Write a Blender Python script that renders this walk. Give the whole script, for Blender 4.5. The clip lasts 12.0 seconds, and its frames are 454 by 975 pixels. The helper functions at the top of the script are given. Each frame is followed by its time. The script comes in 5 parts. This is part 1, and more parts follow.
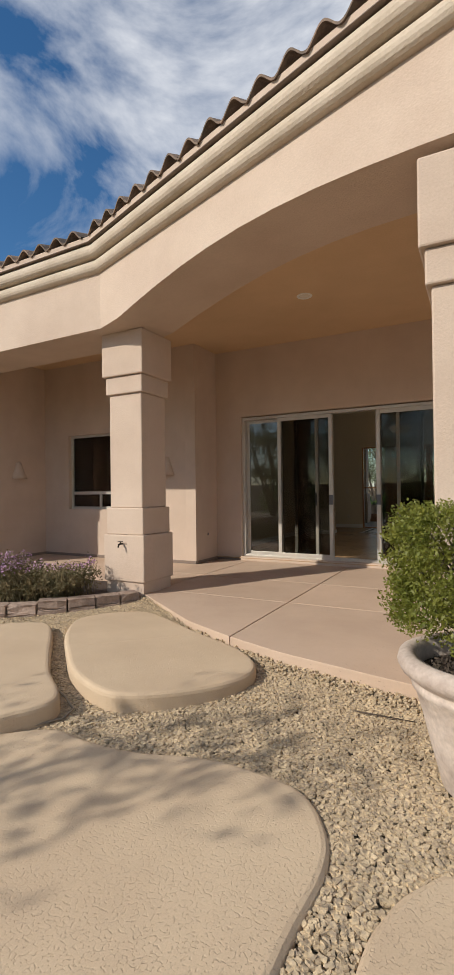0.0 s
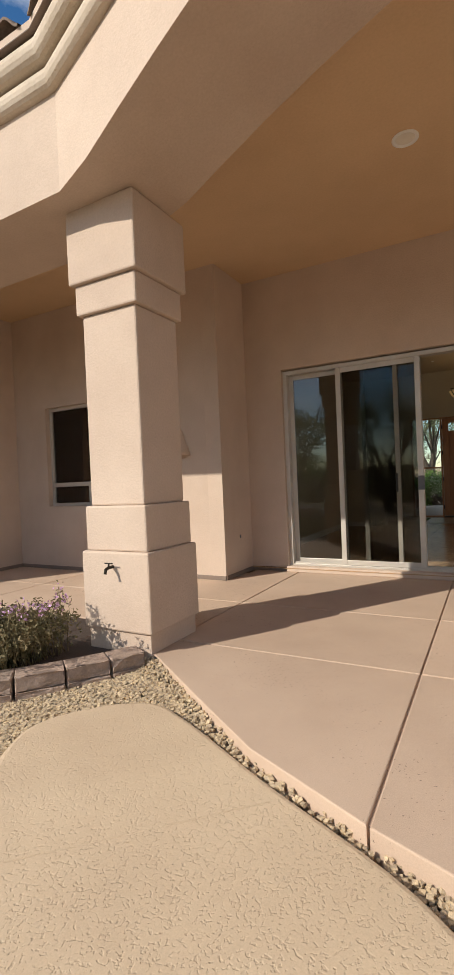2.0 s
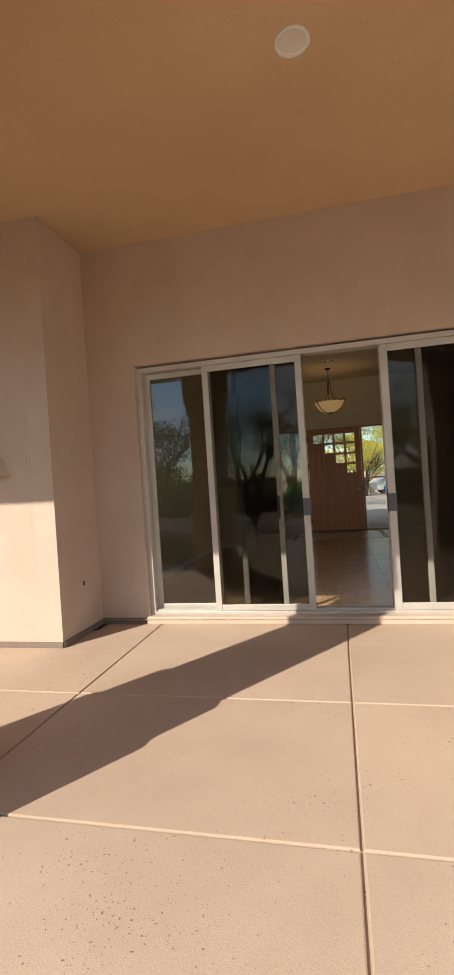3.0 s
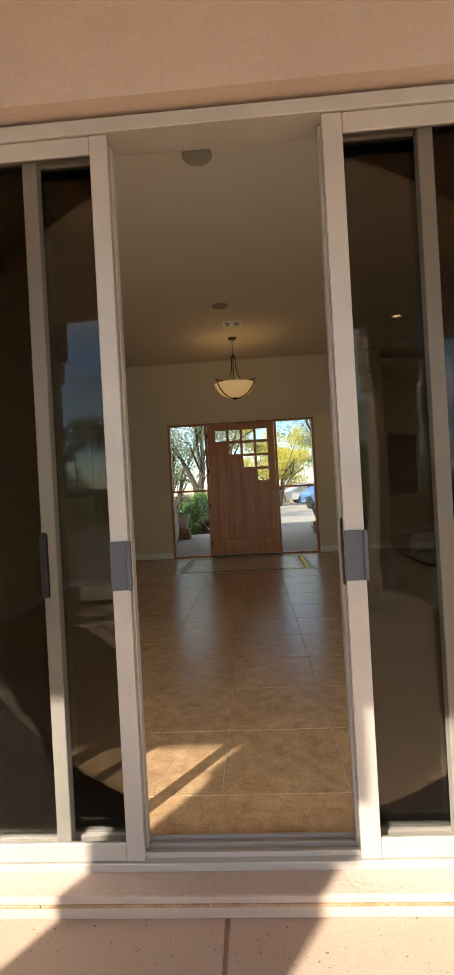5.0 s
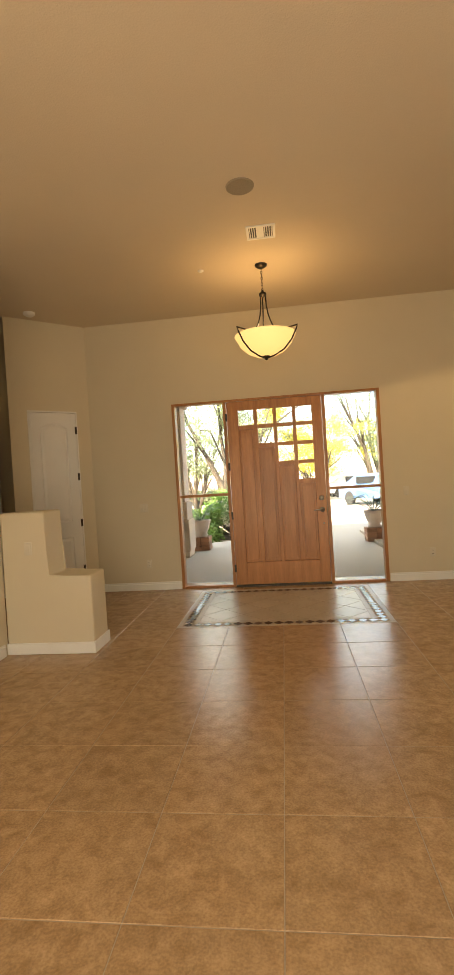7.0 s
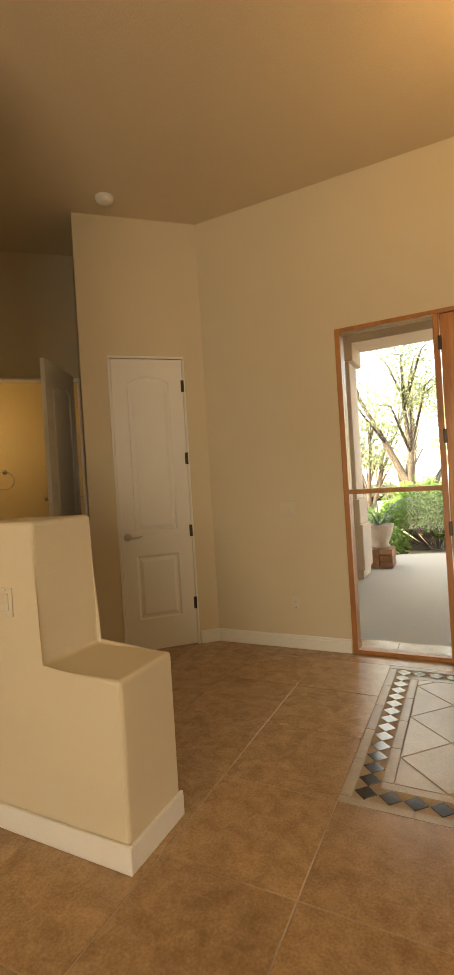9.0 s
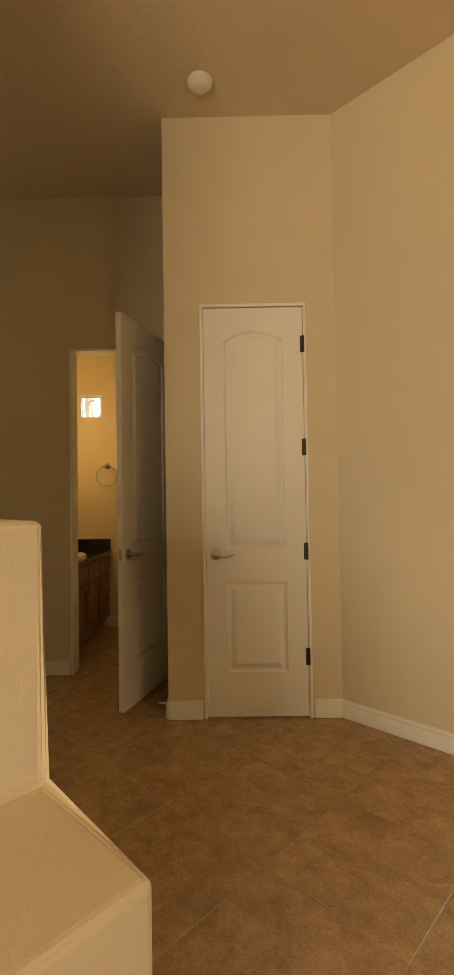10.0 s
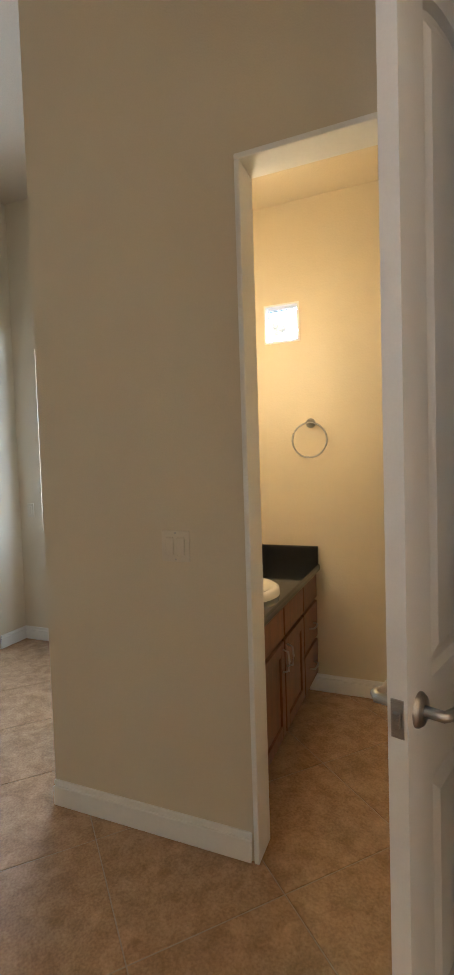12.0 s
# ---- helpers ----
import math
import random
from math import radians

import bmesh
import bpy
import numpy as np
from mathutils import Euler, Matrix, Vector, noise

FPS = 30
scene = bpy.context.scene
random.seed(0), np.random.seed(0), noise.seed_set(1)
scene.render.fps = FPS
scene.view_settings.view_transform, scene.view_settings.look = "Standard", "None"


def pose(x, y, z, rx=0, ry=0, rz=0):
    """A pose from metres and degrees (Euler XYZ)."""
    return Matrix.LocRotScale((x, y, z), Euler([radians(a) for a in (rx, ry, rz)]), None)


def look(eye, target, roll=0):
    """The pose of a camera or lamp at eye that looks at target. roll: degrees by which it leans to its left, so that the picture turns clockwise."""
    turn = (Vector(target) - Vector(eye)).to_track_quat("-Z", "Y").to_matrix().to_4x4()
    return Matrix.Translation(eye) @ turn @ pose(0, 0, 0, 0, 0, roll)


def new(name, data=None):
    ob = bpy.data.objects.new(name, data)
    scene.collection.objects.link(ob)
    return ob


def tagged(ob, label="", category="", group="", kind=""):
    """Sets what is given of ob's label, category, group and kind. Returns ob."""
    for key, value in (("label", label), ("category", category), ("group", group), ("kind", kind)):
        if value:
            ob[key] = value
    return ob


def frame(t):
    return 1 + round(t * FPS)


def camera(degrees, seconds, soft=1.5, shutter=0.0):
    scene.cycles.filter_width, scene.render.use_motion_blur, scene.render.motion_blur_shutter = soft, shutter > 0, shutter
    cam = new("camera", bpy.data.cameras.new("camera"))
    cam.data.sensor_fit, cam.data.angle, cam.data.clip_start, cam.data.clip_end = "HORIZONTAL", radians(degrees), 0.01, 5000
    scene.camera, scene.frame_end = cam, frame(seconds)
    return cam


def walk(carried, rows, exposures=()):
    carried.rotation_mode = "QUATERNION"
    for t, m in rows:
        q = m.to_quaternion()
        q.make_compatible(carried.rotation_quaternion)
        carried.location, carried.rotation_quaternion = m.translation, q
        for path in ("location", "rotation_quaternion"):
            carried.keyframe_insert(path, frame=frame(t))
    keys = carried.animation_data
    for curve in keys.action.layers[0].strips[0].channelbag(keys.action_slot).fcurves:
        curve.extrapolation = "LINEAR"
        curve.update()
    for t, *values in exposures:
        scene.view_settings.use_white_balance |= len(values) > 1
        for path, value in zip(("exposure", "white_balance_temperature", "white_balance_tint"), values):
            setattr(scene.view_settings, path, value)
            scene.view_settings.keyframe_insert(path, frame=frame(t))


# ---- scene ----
cam = camera(50.1, 12.0)
PATH = [
    (0, (3.06, -7.852, 1.178), (2.127, -6.083, 1.194), -0.7),
    (0.5, (2.653, -7.489, 1.165), (1.496, -5.858, 1.158), -1.1),
    (1, (2.241, -7.028, 1.152), (1.086, -5.395, 1.126), -1.7),
    (1.5, (1.868, -6.44, 1.136), (0.772, -4.767, 1.101), -2.1),
    (2, (1.55, -5.83, 1.133), (0.59, -4.075, 1.106), -2.5),
    (2.5, (1.236, -5.19, 1.14), (0.527, -3.32, 1.116), -2.8),
    (3, (1.141, -4.569, 1.264), (0.696, -2.619, 1.256), -3.7),
    (3.5, (1.14, -3.891, 1.259), (0.796, -1.922, 1.260), -3.7),
    (3.7, (1.134, -3.637, 1.22), (0.9, -1.651, 1.243), -3.4),
    (5.3, (1.324, -1.146, 1.273), (1.218, 0.851, 1.266), -3.2),
    (5.5, (1.331, -0.9, 1.283), (1.226, 1.097, 1.266), -3.3),
    (6, (1.338, -0.232, 1.283), (1.227, 1.765, 1.261), -3.0),
    (6.5, (1.279, 0.404, 1.311), (1.115, 2.397, 1.289), -3.2),
    (7, (1.179, 1.03, 1.41), (0.946, 3.017, 1.385), -3.6),
    (7.2, (1.138, 1.281, 1.408), (0.802, 3.252, 1.388), -3.7),
    (8.8, (0.642, 3.46, 1.355), (-0.114, 5.312, 1.341), -3.1),
    (9, (0.605, 3.708, 1.341), (-0.286, 5.499, 1.335), -3.5),
    (9.5, (0.4, 4.342, 1.351), (-0.804, 5.939, 1.368), -1.9),
    (10, (0.121, 4.889, 1.288), (-1.264, 6.33, 1.341), -0.9),
    (10.5, (-0.222, 5.385, 1.295), (-1.833, 6.568, 1.341), 0.2),
    (11, (-0.688, 5.726, 1.298), (-2.476, 6.622, 1.32), 0.3),
    (11.5, (-1.21, 5.886, 1.318), (-3.078, 6.598, 1.312), -0.3),
    (12, (-1.771, 5.975, 1.42), (-3.594, 6.792, 1.331), -1.8),
]
EXPOSURES = [(0.0, 0.15, 6500, 10), (1.5, 0.3, 6500, 10), (2.5, 0.6, 6600, 10), (3.2, 0.9, 6600, 10), (3.7, 1.0, 6500, 10), (5.3, 1.85, 6500, 10), (6.0, 2.75, 7500, 10), (6.5, 3.15, 7900, 10), (9.0, 3.5, 8500, 10),
             (10.0, 3.9, 8900, 10), (10.5, 4.55, 8000, 10), (11.0, 4.85, 6500, 10), (11.5, 5.1, 5900, 10), (12.0, 5.1, 5000, 10)]
walk(cam, [(t, look(eye, target, roll)) for t, eye, target, roll in PATH], EXPOSURES)

# ---------------------------------------------------------------- light
SUN = Vector((0.475, 0.704, -0.530)).normalized()
world = bpy.data.worlds.new("world")
scene.world = world
world.use_nodes = True
wn, wl = world.node_tree.nodes, world.node_tree.links
sky = wn.new("ShaderNodeTexSky")
sky.sky_type, sky.sun_disc = "NISHITA", False
sky.sun_elevation = math.asin(-SUN.z)
sky.sun_rotation = math.atan2(-SUN.x, -SUN.y)
sky.air_density, sky.dust_density, sky.ozone_density = 1.0, 0.1, 2.5
cloud_at = wn.new("ShaderNodeTexCoord")
cloud_map = wn.new("ShaderNodeMapping")
cloud_map.inputs["Scale"].default_value = (1.0, 1.0, 1.9)
cloud_noise = wn.new("ShaderNodeTexNoise")
for key, value in (("Scale", 2.3), ("Detail", 9.0), ("Roughness", 0.56), ("Distortion", 0.5)):
    cloud_noise.inputs[key].default_value = value
cloud_ramp = wn.new("ShaderNodeValToRGB")
cloud_ramp.color_ramp.elements[0].position, cloud_ramp.color_ramp.elements[1].position = 0.41, 0.60
cloud_mix = wn.new("ShaderNodeMixRGB")
cloud_mix.inputs[2].default_value = (7.2, 7.4, 7.8, 1)
wl.new(cloud_at.outputs["Generated"], cloud_map.inputs["Vector"])
wl.new(cloud_map.outputs[0], cloud_noise.inputs["Vector"])
wl.new(cloud_noise.outputs["Fac"], cloud_ramp.inputs[0])
wl.new(cloud_ramp.outputs[0], cloud_mix.inputs[0])
deep = wn.new("ShaderNodeHueSaturation")
deep.inputs["Saturation"].default_value = 1.25
wl.new(sky.outputs[0], deep.inputs["Color"])
wl.new(deep.outputs[0], cloud_mix.inputs[1])
wl.new(cloud_mix.outputs[0], wn["Background"].inputs[0])
wn["Background"].inputs[1].default_value = 0.10
sun = new("sun", bpy.data.lights.new("sun", "SUN"))
sun.data.energy, sun.data.angle, sun.data.color = 3.6, radians(0.55), (1.0, 0.93, 0.82)
sun.matrix_world = look((0, -20, 20), Vector((0, -20, 20)) + SUN)


def lamp(name, kind, at, watts, colour, size=0.1, aim=None):
    ob = new(name, bpy.data.lights.new(name, kind))
    ob.data.energy, ob.data.color = watts, colour
    if kind == "AREA":
        ob.data.size = size
    else:
        ob.data.shadow_soft_size = size
    ob.matrix_world = look(at, aim) if aim else pose(*at)
    return ob


WARM = (1.0, 0.72, 0.40)
lamp("pendant_light", "POINT", (1.08, 6.12, 2.95), 1.15, WARM, 0.14)
lamp("can_light", "SPOT", (3.50, 5.62, 3.57), 5, WARM, 0.06, (3.50, 5.62, 0)).data.spot_size = radians(130)
lamp("vanity_light", "POINT", (-3.85, 6.95, 2.15), 0.44, (1.0, 0.70, 0.34), 0.08)



def window_light(name, at, aim, width, height, watts, colour):
    """Sky light entering through a window."""
    ob = lamp(name, "AREA", at, watts, colour, width, aim)
    ob.data.shape, ob.data.size_y = "RECTANGLE", height


DAY = (0.93, 0.97, 1.0)
window_light("slider_skylight", (1.24, 0.17, 1.3), (1.24, 5.0, 1.2), 3.7, 2.3, 10.5, (1.0, 0.93, 0.82))
window_light("far_skylight", (-5.70, 6.95, 1.68), (-4.88, 5.97, 1.4), 1.1, 1.4, 1.5, DAY)
window_light("dining_skylight", (4.55, 10.15, 1.6), (5.6, 9.0, 1.3), 1.2, 1.3, 8, DAY)

# ---------------------------------------------------------------- materials


def material(name, colour, rough=0.6, metal=0.0, second=None, scale=3.0, fine=120.0, bump=0.0, bump_scale=80.0, vary=0.0, specular=0.5, stretch=(1, 1, 1), spread=(0.35, 0.65), tint=0.12, plateau=None, warp=0.0, specks=0.0, fog=0.0):
    """Two colours by coarse noise, a fine grain over them, relief, and a change from piece to piece."""
    m = bpy.data.materials.new(name)
    m.use_nodes = True
    n, l = m.node_tree.nodes, m.node_tree.links
    b = n["Principled BSDF"]
    b.inputs["Roughness"].default_value, b.inputs["Metallic"].default_value = rough, metal
    b.inputs["Specular IOR Level"].default_value = specular
    at = n.new("ShaderNodeTexCoord")
    mp = n.new("ShaderNodeMapping")
    mp.inputs["Scale"].default_value = stretch
    l.new(at.outputs["Object"], mp.inputs["Vector"])
    info = n.new("ShaderNodeObjectInfo")
    shift = n.new("ShaderNodeVectorMath")
    shift.operation = "MULTIPLY_ADD"
    shift.inputs[1].default_value = (37 * (vary > 0), 53 * (vary > 0), 17 * (vary > 0))
    l.new(info.outputs["Random"], shift.inputs[0])
    l.new(mp.outputs[0], shift.inputs[2])
    coarse = n.new("ShaderNodeTexNoise")
    coarse.inputs["Scale"].default_value, coarse.inputs["Detail"].default_value = scale, 6
    coarse.inputs["Roughness"].default_value, coarse.inputs["Distortion"].default_value = 0.62, warp
    l.new(shift.outputs[0], coarse.inputs["Vector"])
    span = n.new("ShaderNodeMapRange")
    span.inputs[1].default_value, span.inputs[2].default_value = spread
    l.new(coarse.outputs["Fac"], span.inputs[0])
    mix = n.new("ShaderNodeMixRGB")
    second = second or tuple(c * 0.86 for c in colour)
    mix.inputs[1].default_value, mix.inputs[2].default_value = (*colour, 1), (*second, 1)
    l.new(span.outputs[0], mix.inputs[0])
    grain = n.new("ShaderNodeTexNoise")
    grain.inputs["Scale"].default_value, grain.inputs["Detail"].default_value = fine, 3
    l.new(shift.outputs[0], grain.inputs["Vector"])
    gr = n.new("ShaderNodeMapRange")
    gr.inputs[1].default_value, gr.inputs[2].default_value = 0.25, 0.75
    gr.inputs[3].default_value, gr.inputs[4].default_value = 1 - tint, 1 + tint
    l.new(grain.outputs["Fac"], gr.inputs[0])
    own = n.new("ShaderNodeMapRange")
    own.inputs[3].default_value, own.inputs[4].default_value = 1 - vary, 1 + vary
    l.new(info.outputs["Random"], own.inputs[0])
    mul = n.new("ShaderNodeMath")
    mul.operation = "MULTIPLY"
    l.new(gr.outputs[0], mul.inputs[0]), l.new(own.outputs[0], mul.inputs[1])
    scaled = n.new("ShaderNodeVectorMath")
    scaled.operation = "SCALE"
    l.new(mix.outputs[0], scaled.inputs[0]), l.new(mul.outputs[0], scaled.inputs["Scale"])
    hue = scaled.outputs[0]
    if fog:
        cloud = n.new("ShaderNodeTexNoise")
        cloud.inputs["Scale"].default_value, cloud.inputs["Detail"].default_value = scale * 0.24, 3
        l.new(shift.outputs[0], cloud.inputs["Vector"])
        pale = n.new("ShaderNodeMapRange")
        pale.inputs[1].default_value, pale.inputs[2].default_value = 0.3, 0.7
        pale.inputs[3].default_value, pale.inputs[4].default_value = 1 - fog, 1 + fog
        l.new(cloud.outputs["Fac"], pale.inputs[0])
        wash = n.new("ShaderNodeVectorMath")
        wash.operation = "SCALE"
        l.new(hue, wash.inputs[0]), l.new(pale.outputs[0], wash.inputs["Scale"])
        hue = wash.outputs[0]
    if specks:
        dots, groups = n.new("ShaderNodeTexNoise"), n.new("ShaderNodeTexNoise")
        dots.inputs["Scale"].default_value, dots.inputs["Detail"].default_value = 75, 1
        groups.inputs["Scale"].default_value, groups.inputs["Detail"].default_value = 1.7, 3
        l.new(shift.outputs[0], dots.inputs["Vector"]), l.new(shift.outputs[0], groups.inputs["Vector"])
        both = n.new("ShaderNodeMath")
        both.operation = "MULTIPLY_ADD"
        both.inputs[1].default_value = 0.45
        l.new(groups.outputs["Fac"], both.inputs[0]), l.new(dots.outputs["Fac"], both.inputs[2])
        pits = n.new("ShaderNodeMapRange")
        pits.inputs[1].default_value, pits.inputs[2].default_value = 0.955, 1.0
        pits.inputs[3].default_value, pits.inputs[4].default_value = 1.0, 1 - specks
        l.new(both.outputs[0], pits.inputs[0])
        spot = n.new("ShaderNodeVectorMath")
        spot.operation = "SCALE"
        l.new(hue, spot.inputs[0]), l.new(pits.outputs[0], spot.inputs["Scale"])
        hue = spot.outputs[0]
    l.new(hue, b.inputs["Base Color"])
    if bump:
        rel = n.new("ShaderNodeTexNoise")
        rel.inputs["Scale"].default_value, rel.inputs["Detail"].default_value = bump_scale, 4
        l.new(shift.outputs[0], rel.inputs["Vector"])
        bp = n.new("ShaderNodeBump")
        bp.inputs["Strength"].default_value, bp.inputs["Distance"].default_value = bump, 0.01
        height = rel.outputs["Fac"]
        if plateau:
            flat = n.new("ShaderNodeMapRange")
            flat.interpolation_type = "SMOOTHSTEP"
            flat.inputs[1].default_value, flat.inputs[2].default_value = plateau
            l.new(height, flat.inputs[0])
            height = flat.outputs[0]
        l.new(height, bp.inputs["Height"])
        l.new(bp.outputs[0], b.inputs["Normal"])
    return m


def leaf_material(name, colour, rough, second, scale, tint, **more):
    """A leaf surface that also lets light through."""
    m = material(name, colour, rough, second=second, scale=scale, tint=tint, **more)
    n, l = m.node_tree.nodes, m.node_tree.links
    b = n["Principled BSDF"]
    through_light, mix = n.new("ShaderNodeBsdfTranslucent"), n.new("ShaderNodeMixShader")
    mix.inputs[0].default_value = 0.42
    l.new(b.inputs["Base Color"].links[0].from_socket, through_light.inputs[0])
    l.new(b.outputs[0], mix.inputs[1]), l.new(through_light.outputs[0], mix.inputs[2])
    l.new(mix.outputs[0], n["Material Output"].inputs[0])
    return m


def glass_material(name, tint, index=1.45):
    m = bpy.data.materials.new(name)
    m.use_nodes = True
    n, l = m.node_tree.nodes, m.node_tree.links
    n.remove(n["Principled BSDF"])
    clear, gloss, mix, fres = (n.new("ShaderNode" + k) for k in ("BsdfTransparent", "BsdfGlossy", "MixShader", "Fresnel"))
    clear.inputs[0].default_value = (*tint, 1)
    gloss.inputs["Roughness"].default_value = 0.004
    fres.inputs[0].default_value = index
    l.new(fres.outputs[0], mix.inputs[0]), l.new(clear.outputs[0], mix.inputs[1]), l.new(gloss.outputs[0], mix.inputs[2])
    l.new(mix.outputs[0], n["Material Output"].inputs[0])
    return m


def glow_material(name, colour, power, shade):
    m = bpy.data.materials.new(name)
    m.use_nodes = True
    b = m.node_tree.nodes["Principled BSDF"]
    b.inputs["Base Color"].default_value = (*shade, 1)
    b.inputs["Emission Color"].default_value, b.inputs["Emission Strength"].default_value = (*colour, 1), power
    b.inputs["Roughness"].default_value = 0.35
    return m


STUCCO = material("stucco", (0.57, 0.45, 0.355), 0.9, second=(0.50, 0.385, 0.30), scale=1.3, fine=60, bump=0.35, bump_scale=70, tint=0.05)
SOFFIT = material("soffit_paint", (0.62, 0.435, 0.265), 0.92, second=(0.56, 0.39, 0.235), scale=0.9, fine=50, bump=0.3, bump_scale=60, tint=0.04)
CORNICE = material("cornice_stucco", (0.57, 0.48, 0.38), 0.9, second=(0.47, 0.385, 0.29), scale=2.2, fine=40, bump=0.5, bump_scale=45, tint=0.06)
PAINT = material("wall_paint", (0.62, 0.545, 0.40), 0.75, second=(0.60, 0.525, 0.385), scale=1.5, fine=150, bump=0.12, bump_scale=160, tint=0.02)
CEIL = material("ceiling_paint", (0.64, 0.54, 0.40), 0.85, second=(0.62, 0.52, 0.385), scale=0.8, fine=120, bump=0.2, bump_scale=120, tint=0.02)
BATH = material("bath_paint", (0.64, 0.55, 0.38), 0.5, second=(0.61, 0.52, 0.35), scale=2, fine=150, bump=0.15, bump_scale=90, tint=0.02)
ALMOND = material("almond_plastic", (0.66, 0.60, 0.48), 0.4, scale=3, tint=0.02)
WHITE = material("white_trim", (0.78, 0.77, 0.73), 0.4, scale=2, fine=90, second=(0.75, 0.735, 0.69), tint=0.02)
DOORWHITE = material("white_door_paint", (0.76, 0.75, 0.72), 0.38, scale=2, fine=200, second=(0.73, 0.72, 0.69), bump=0.03, bump_scale=300, tint=0.02)
TILE = material("porcelain_tile", (0.455, 0.30, 0.168), 0.25, second=(0.30, 0.185, 0.095), scale=12, fine=110, bump=0.05, bump_scale=30, vary=0.05, tint=0.20, spread=(0.33, 0.67), warp=0.4, fog=0.05)
GROUT = material("grout", (0.40, 0.32, 0.23), 0.9, scale=5)
ACCENT = material("pale_tile", (0.46, 0.40, 0.31), 0.3, second=(0.39, 0.33, 0.25), scale=6, vary=0.08)
LISTEL = material("listel_tile", (0.42, 0.35, 0.26), 0.35, scale=9, vary=0.06)
BLACKTILE = material("black_tile", (0.018, 0.02, 0.022), 0.12, scale=9, vary=0.2)
PATIO = material("patio_concrete", (0.545, 0.405, 0.30), 0.85, second=(0.455, 0.33, 0.24), scale=1.1, fine=180, bump=0.12, bump_scale=220, vary=0.03, tint=0.07, spread=(0.3, 0.7), specks=0.55, fog=0.05)
PAD = material("knockdown_concrete", (0.57, 0.44, 0.30), 0.9, second=(0.51, 0.385, 0.26), scale=1.6, fine=170, bump=0.42, bump_scale=85, tint=0.08, spread=(0.35, 0.65), plateau=(0.34, 0.46))
SOIL = material("soil", (0.06, 0.04, 0.03), 0.95, scale=30, bump=0.8, bump_scale=60)
SAND = material("desert_ground", (0.38, 0.30, 0.21), 0.95, second=(0.28, 0.21, 0.15), scale=0.6, fine=30, bump=0.6, bump_scale=20)
# the dark second tone paints shade into the gaps between pebbles
BED = material("gravel_bed_gap_shade", (0.32, 0.25, 0.16), 0.95, second=(0.15, 0.115, 0.075), scale=60, bump=1.0, bump_scale=60)
ROOFTILE = material("clay_roof_tile", (0.25, 0.17, 0.12), 0.9, second=(0.11, 0.085, 0.065), scale=7, fine=60, bump=0.4, bump_scale=50, vary=0.25)
ALU = material("champagne_aluminium", (0.55, 0.51, 0.45), 0.42, metal=0.25, scale=3, fine=300, tint=0.02)
STEEL = material("brushed_nickel", (0.52, 0.51, 0.49), 0.28, metal=1.0, scale=5, stretch=(1, 1, 8))
BRONZE = material("dark_bronze", (0.055, 0.045, 0.035), 0.38, metal=0.8, scale=6)
BLACKPL = material("black_plastic", (0.015, 0.015, 0.016), 0.4, scale=8)
GREYPL = material("grey_plastic", (0.10, 0.105, 0.12), 0.5, scale=8)
WOOD = material("honey_oak", (0.46, 0.20, 0.062), 0.38, second=(0.34, 0.13, 0.036), scale=5, stretch=(3.1, 3.1, 0.3), fine=45, bump=0.08, bump_scale=30, vary=0.08, tint=0.1)
CABWOOD = material("cherry_wood", (0.20, 0.075, 0.025), 0.35, second=(0.13, 0.045, 0.016), scale=5, stretch=(6, 6, 0.5), vary=0.1)
GRANITE = material("black_granite", (0.012, 0.013, 0.014), 0.08, second=(0.05, 0.055, 0.055), scale=130, spread=(0.55, 0.7), fine=300)
CERAMIC = material("ceramic", (0.80, 0.76, 0.66), 0.1, scale=2, tint=0.01)
BLOCK = material("split_block", (0.41, 0.305, 0.24), 0.95, second=(0.30, 0.22, 0.17), scale=16, fine=80, bump=0.9, bump_scale=45, vary=0.15)
POT = material("aged_terracotta", (0.56, 0.47, 0.40), 0.85, second=(0.40, 0.32, 0.27), scale=5, fine=50, bump=0.5, bump_scale=30, spread=(0.42, 0.66))
AGGREGATE = material("exposed_aggregate", (0.44, 0.385, 0.32), 0.9, second=(0.29, 0.25, 0.205), scale=90, bump=0.5, bump_scale=90, vary=0.04, spread=(0.42, 0.6))
BRICK = material("red_brick", (0.34, 0.17, 0.095), 0.9, second=(0.24, 0.12, 0.075), scale=14, bump=0.5, vary=0.2)
BARK = material("bark", (0.10, 0.075, 0.055), 0.95, second=(0.05, 0.038, 0.028), scale=12, stretch=(1, 1, 0.3), bump=0.8, bump_scale=30)
LEAF = leaf_material("small_leaves", (0.155, 0.185, 0.028), 0.55, (0.24, 0.24, 0.04), 7, 0.3, fine=40)
BUSHLEAF = leaf_material("bush_leaves", (0.10, 0.21, 0.035), 0.5, (0.15, 0.26, 0.05), 5, 0.25)
GREYLEAF = leaf_material("grey_green_leaves", (0.20, 0.23, 0.12), 0.6, (0.14, 0.17, 0.08), 1, 0.25)
YELLOW = leaf_material("yellow_blossom", (0.66, 0.54, 0.06), 0.6, (0.42, 0.42, 0.08), 1.4, 0.2)
PALMLEAF = material("cycad_leaves", (0.03, 0.08, 0.025), 0.4, scale=4)
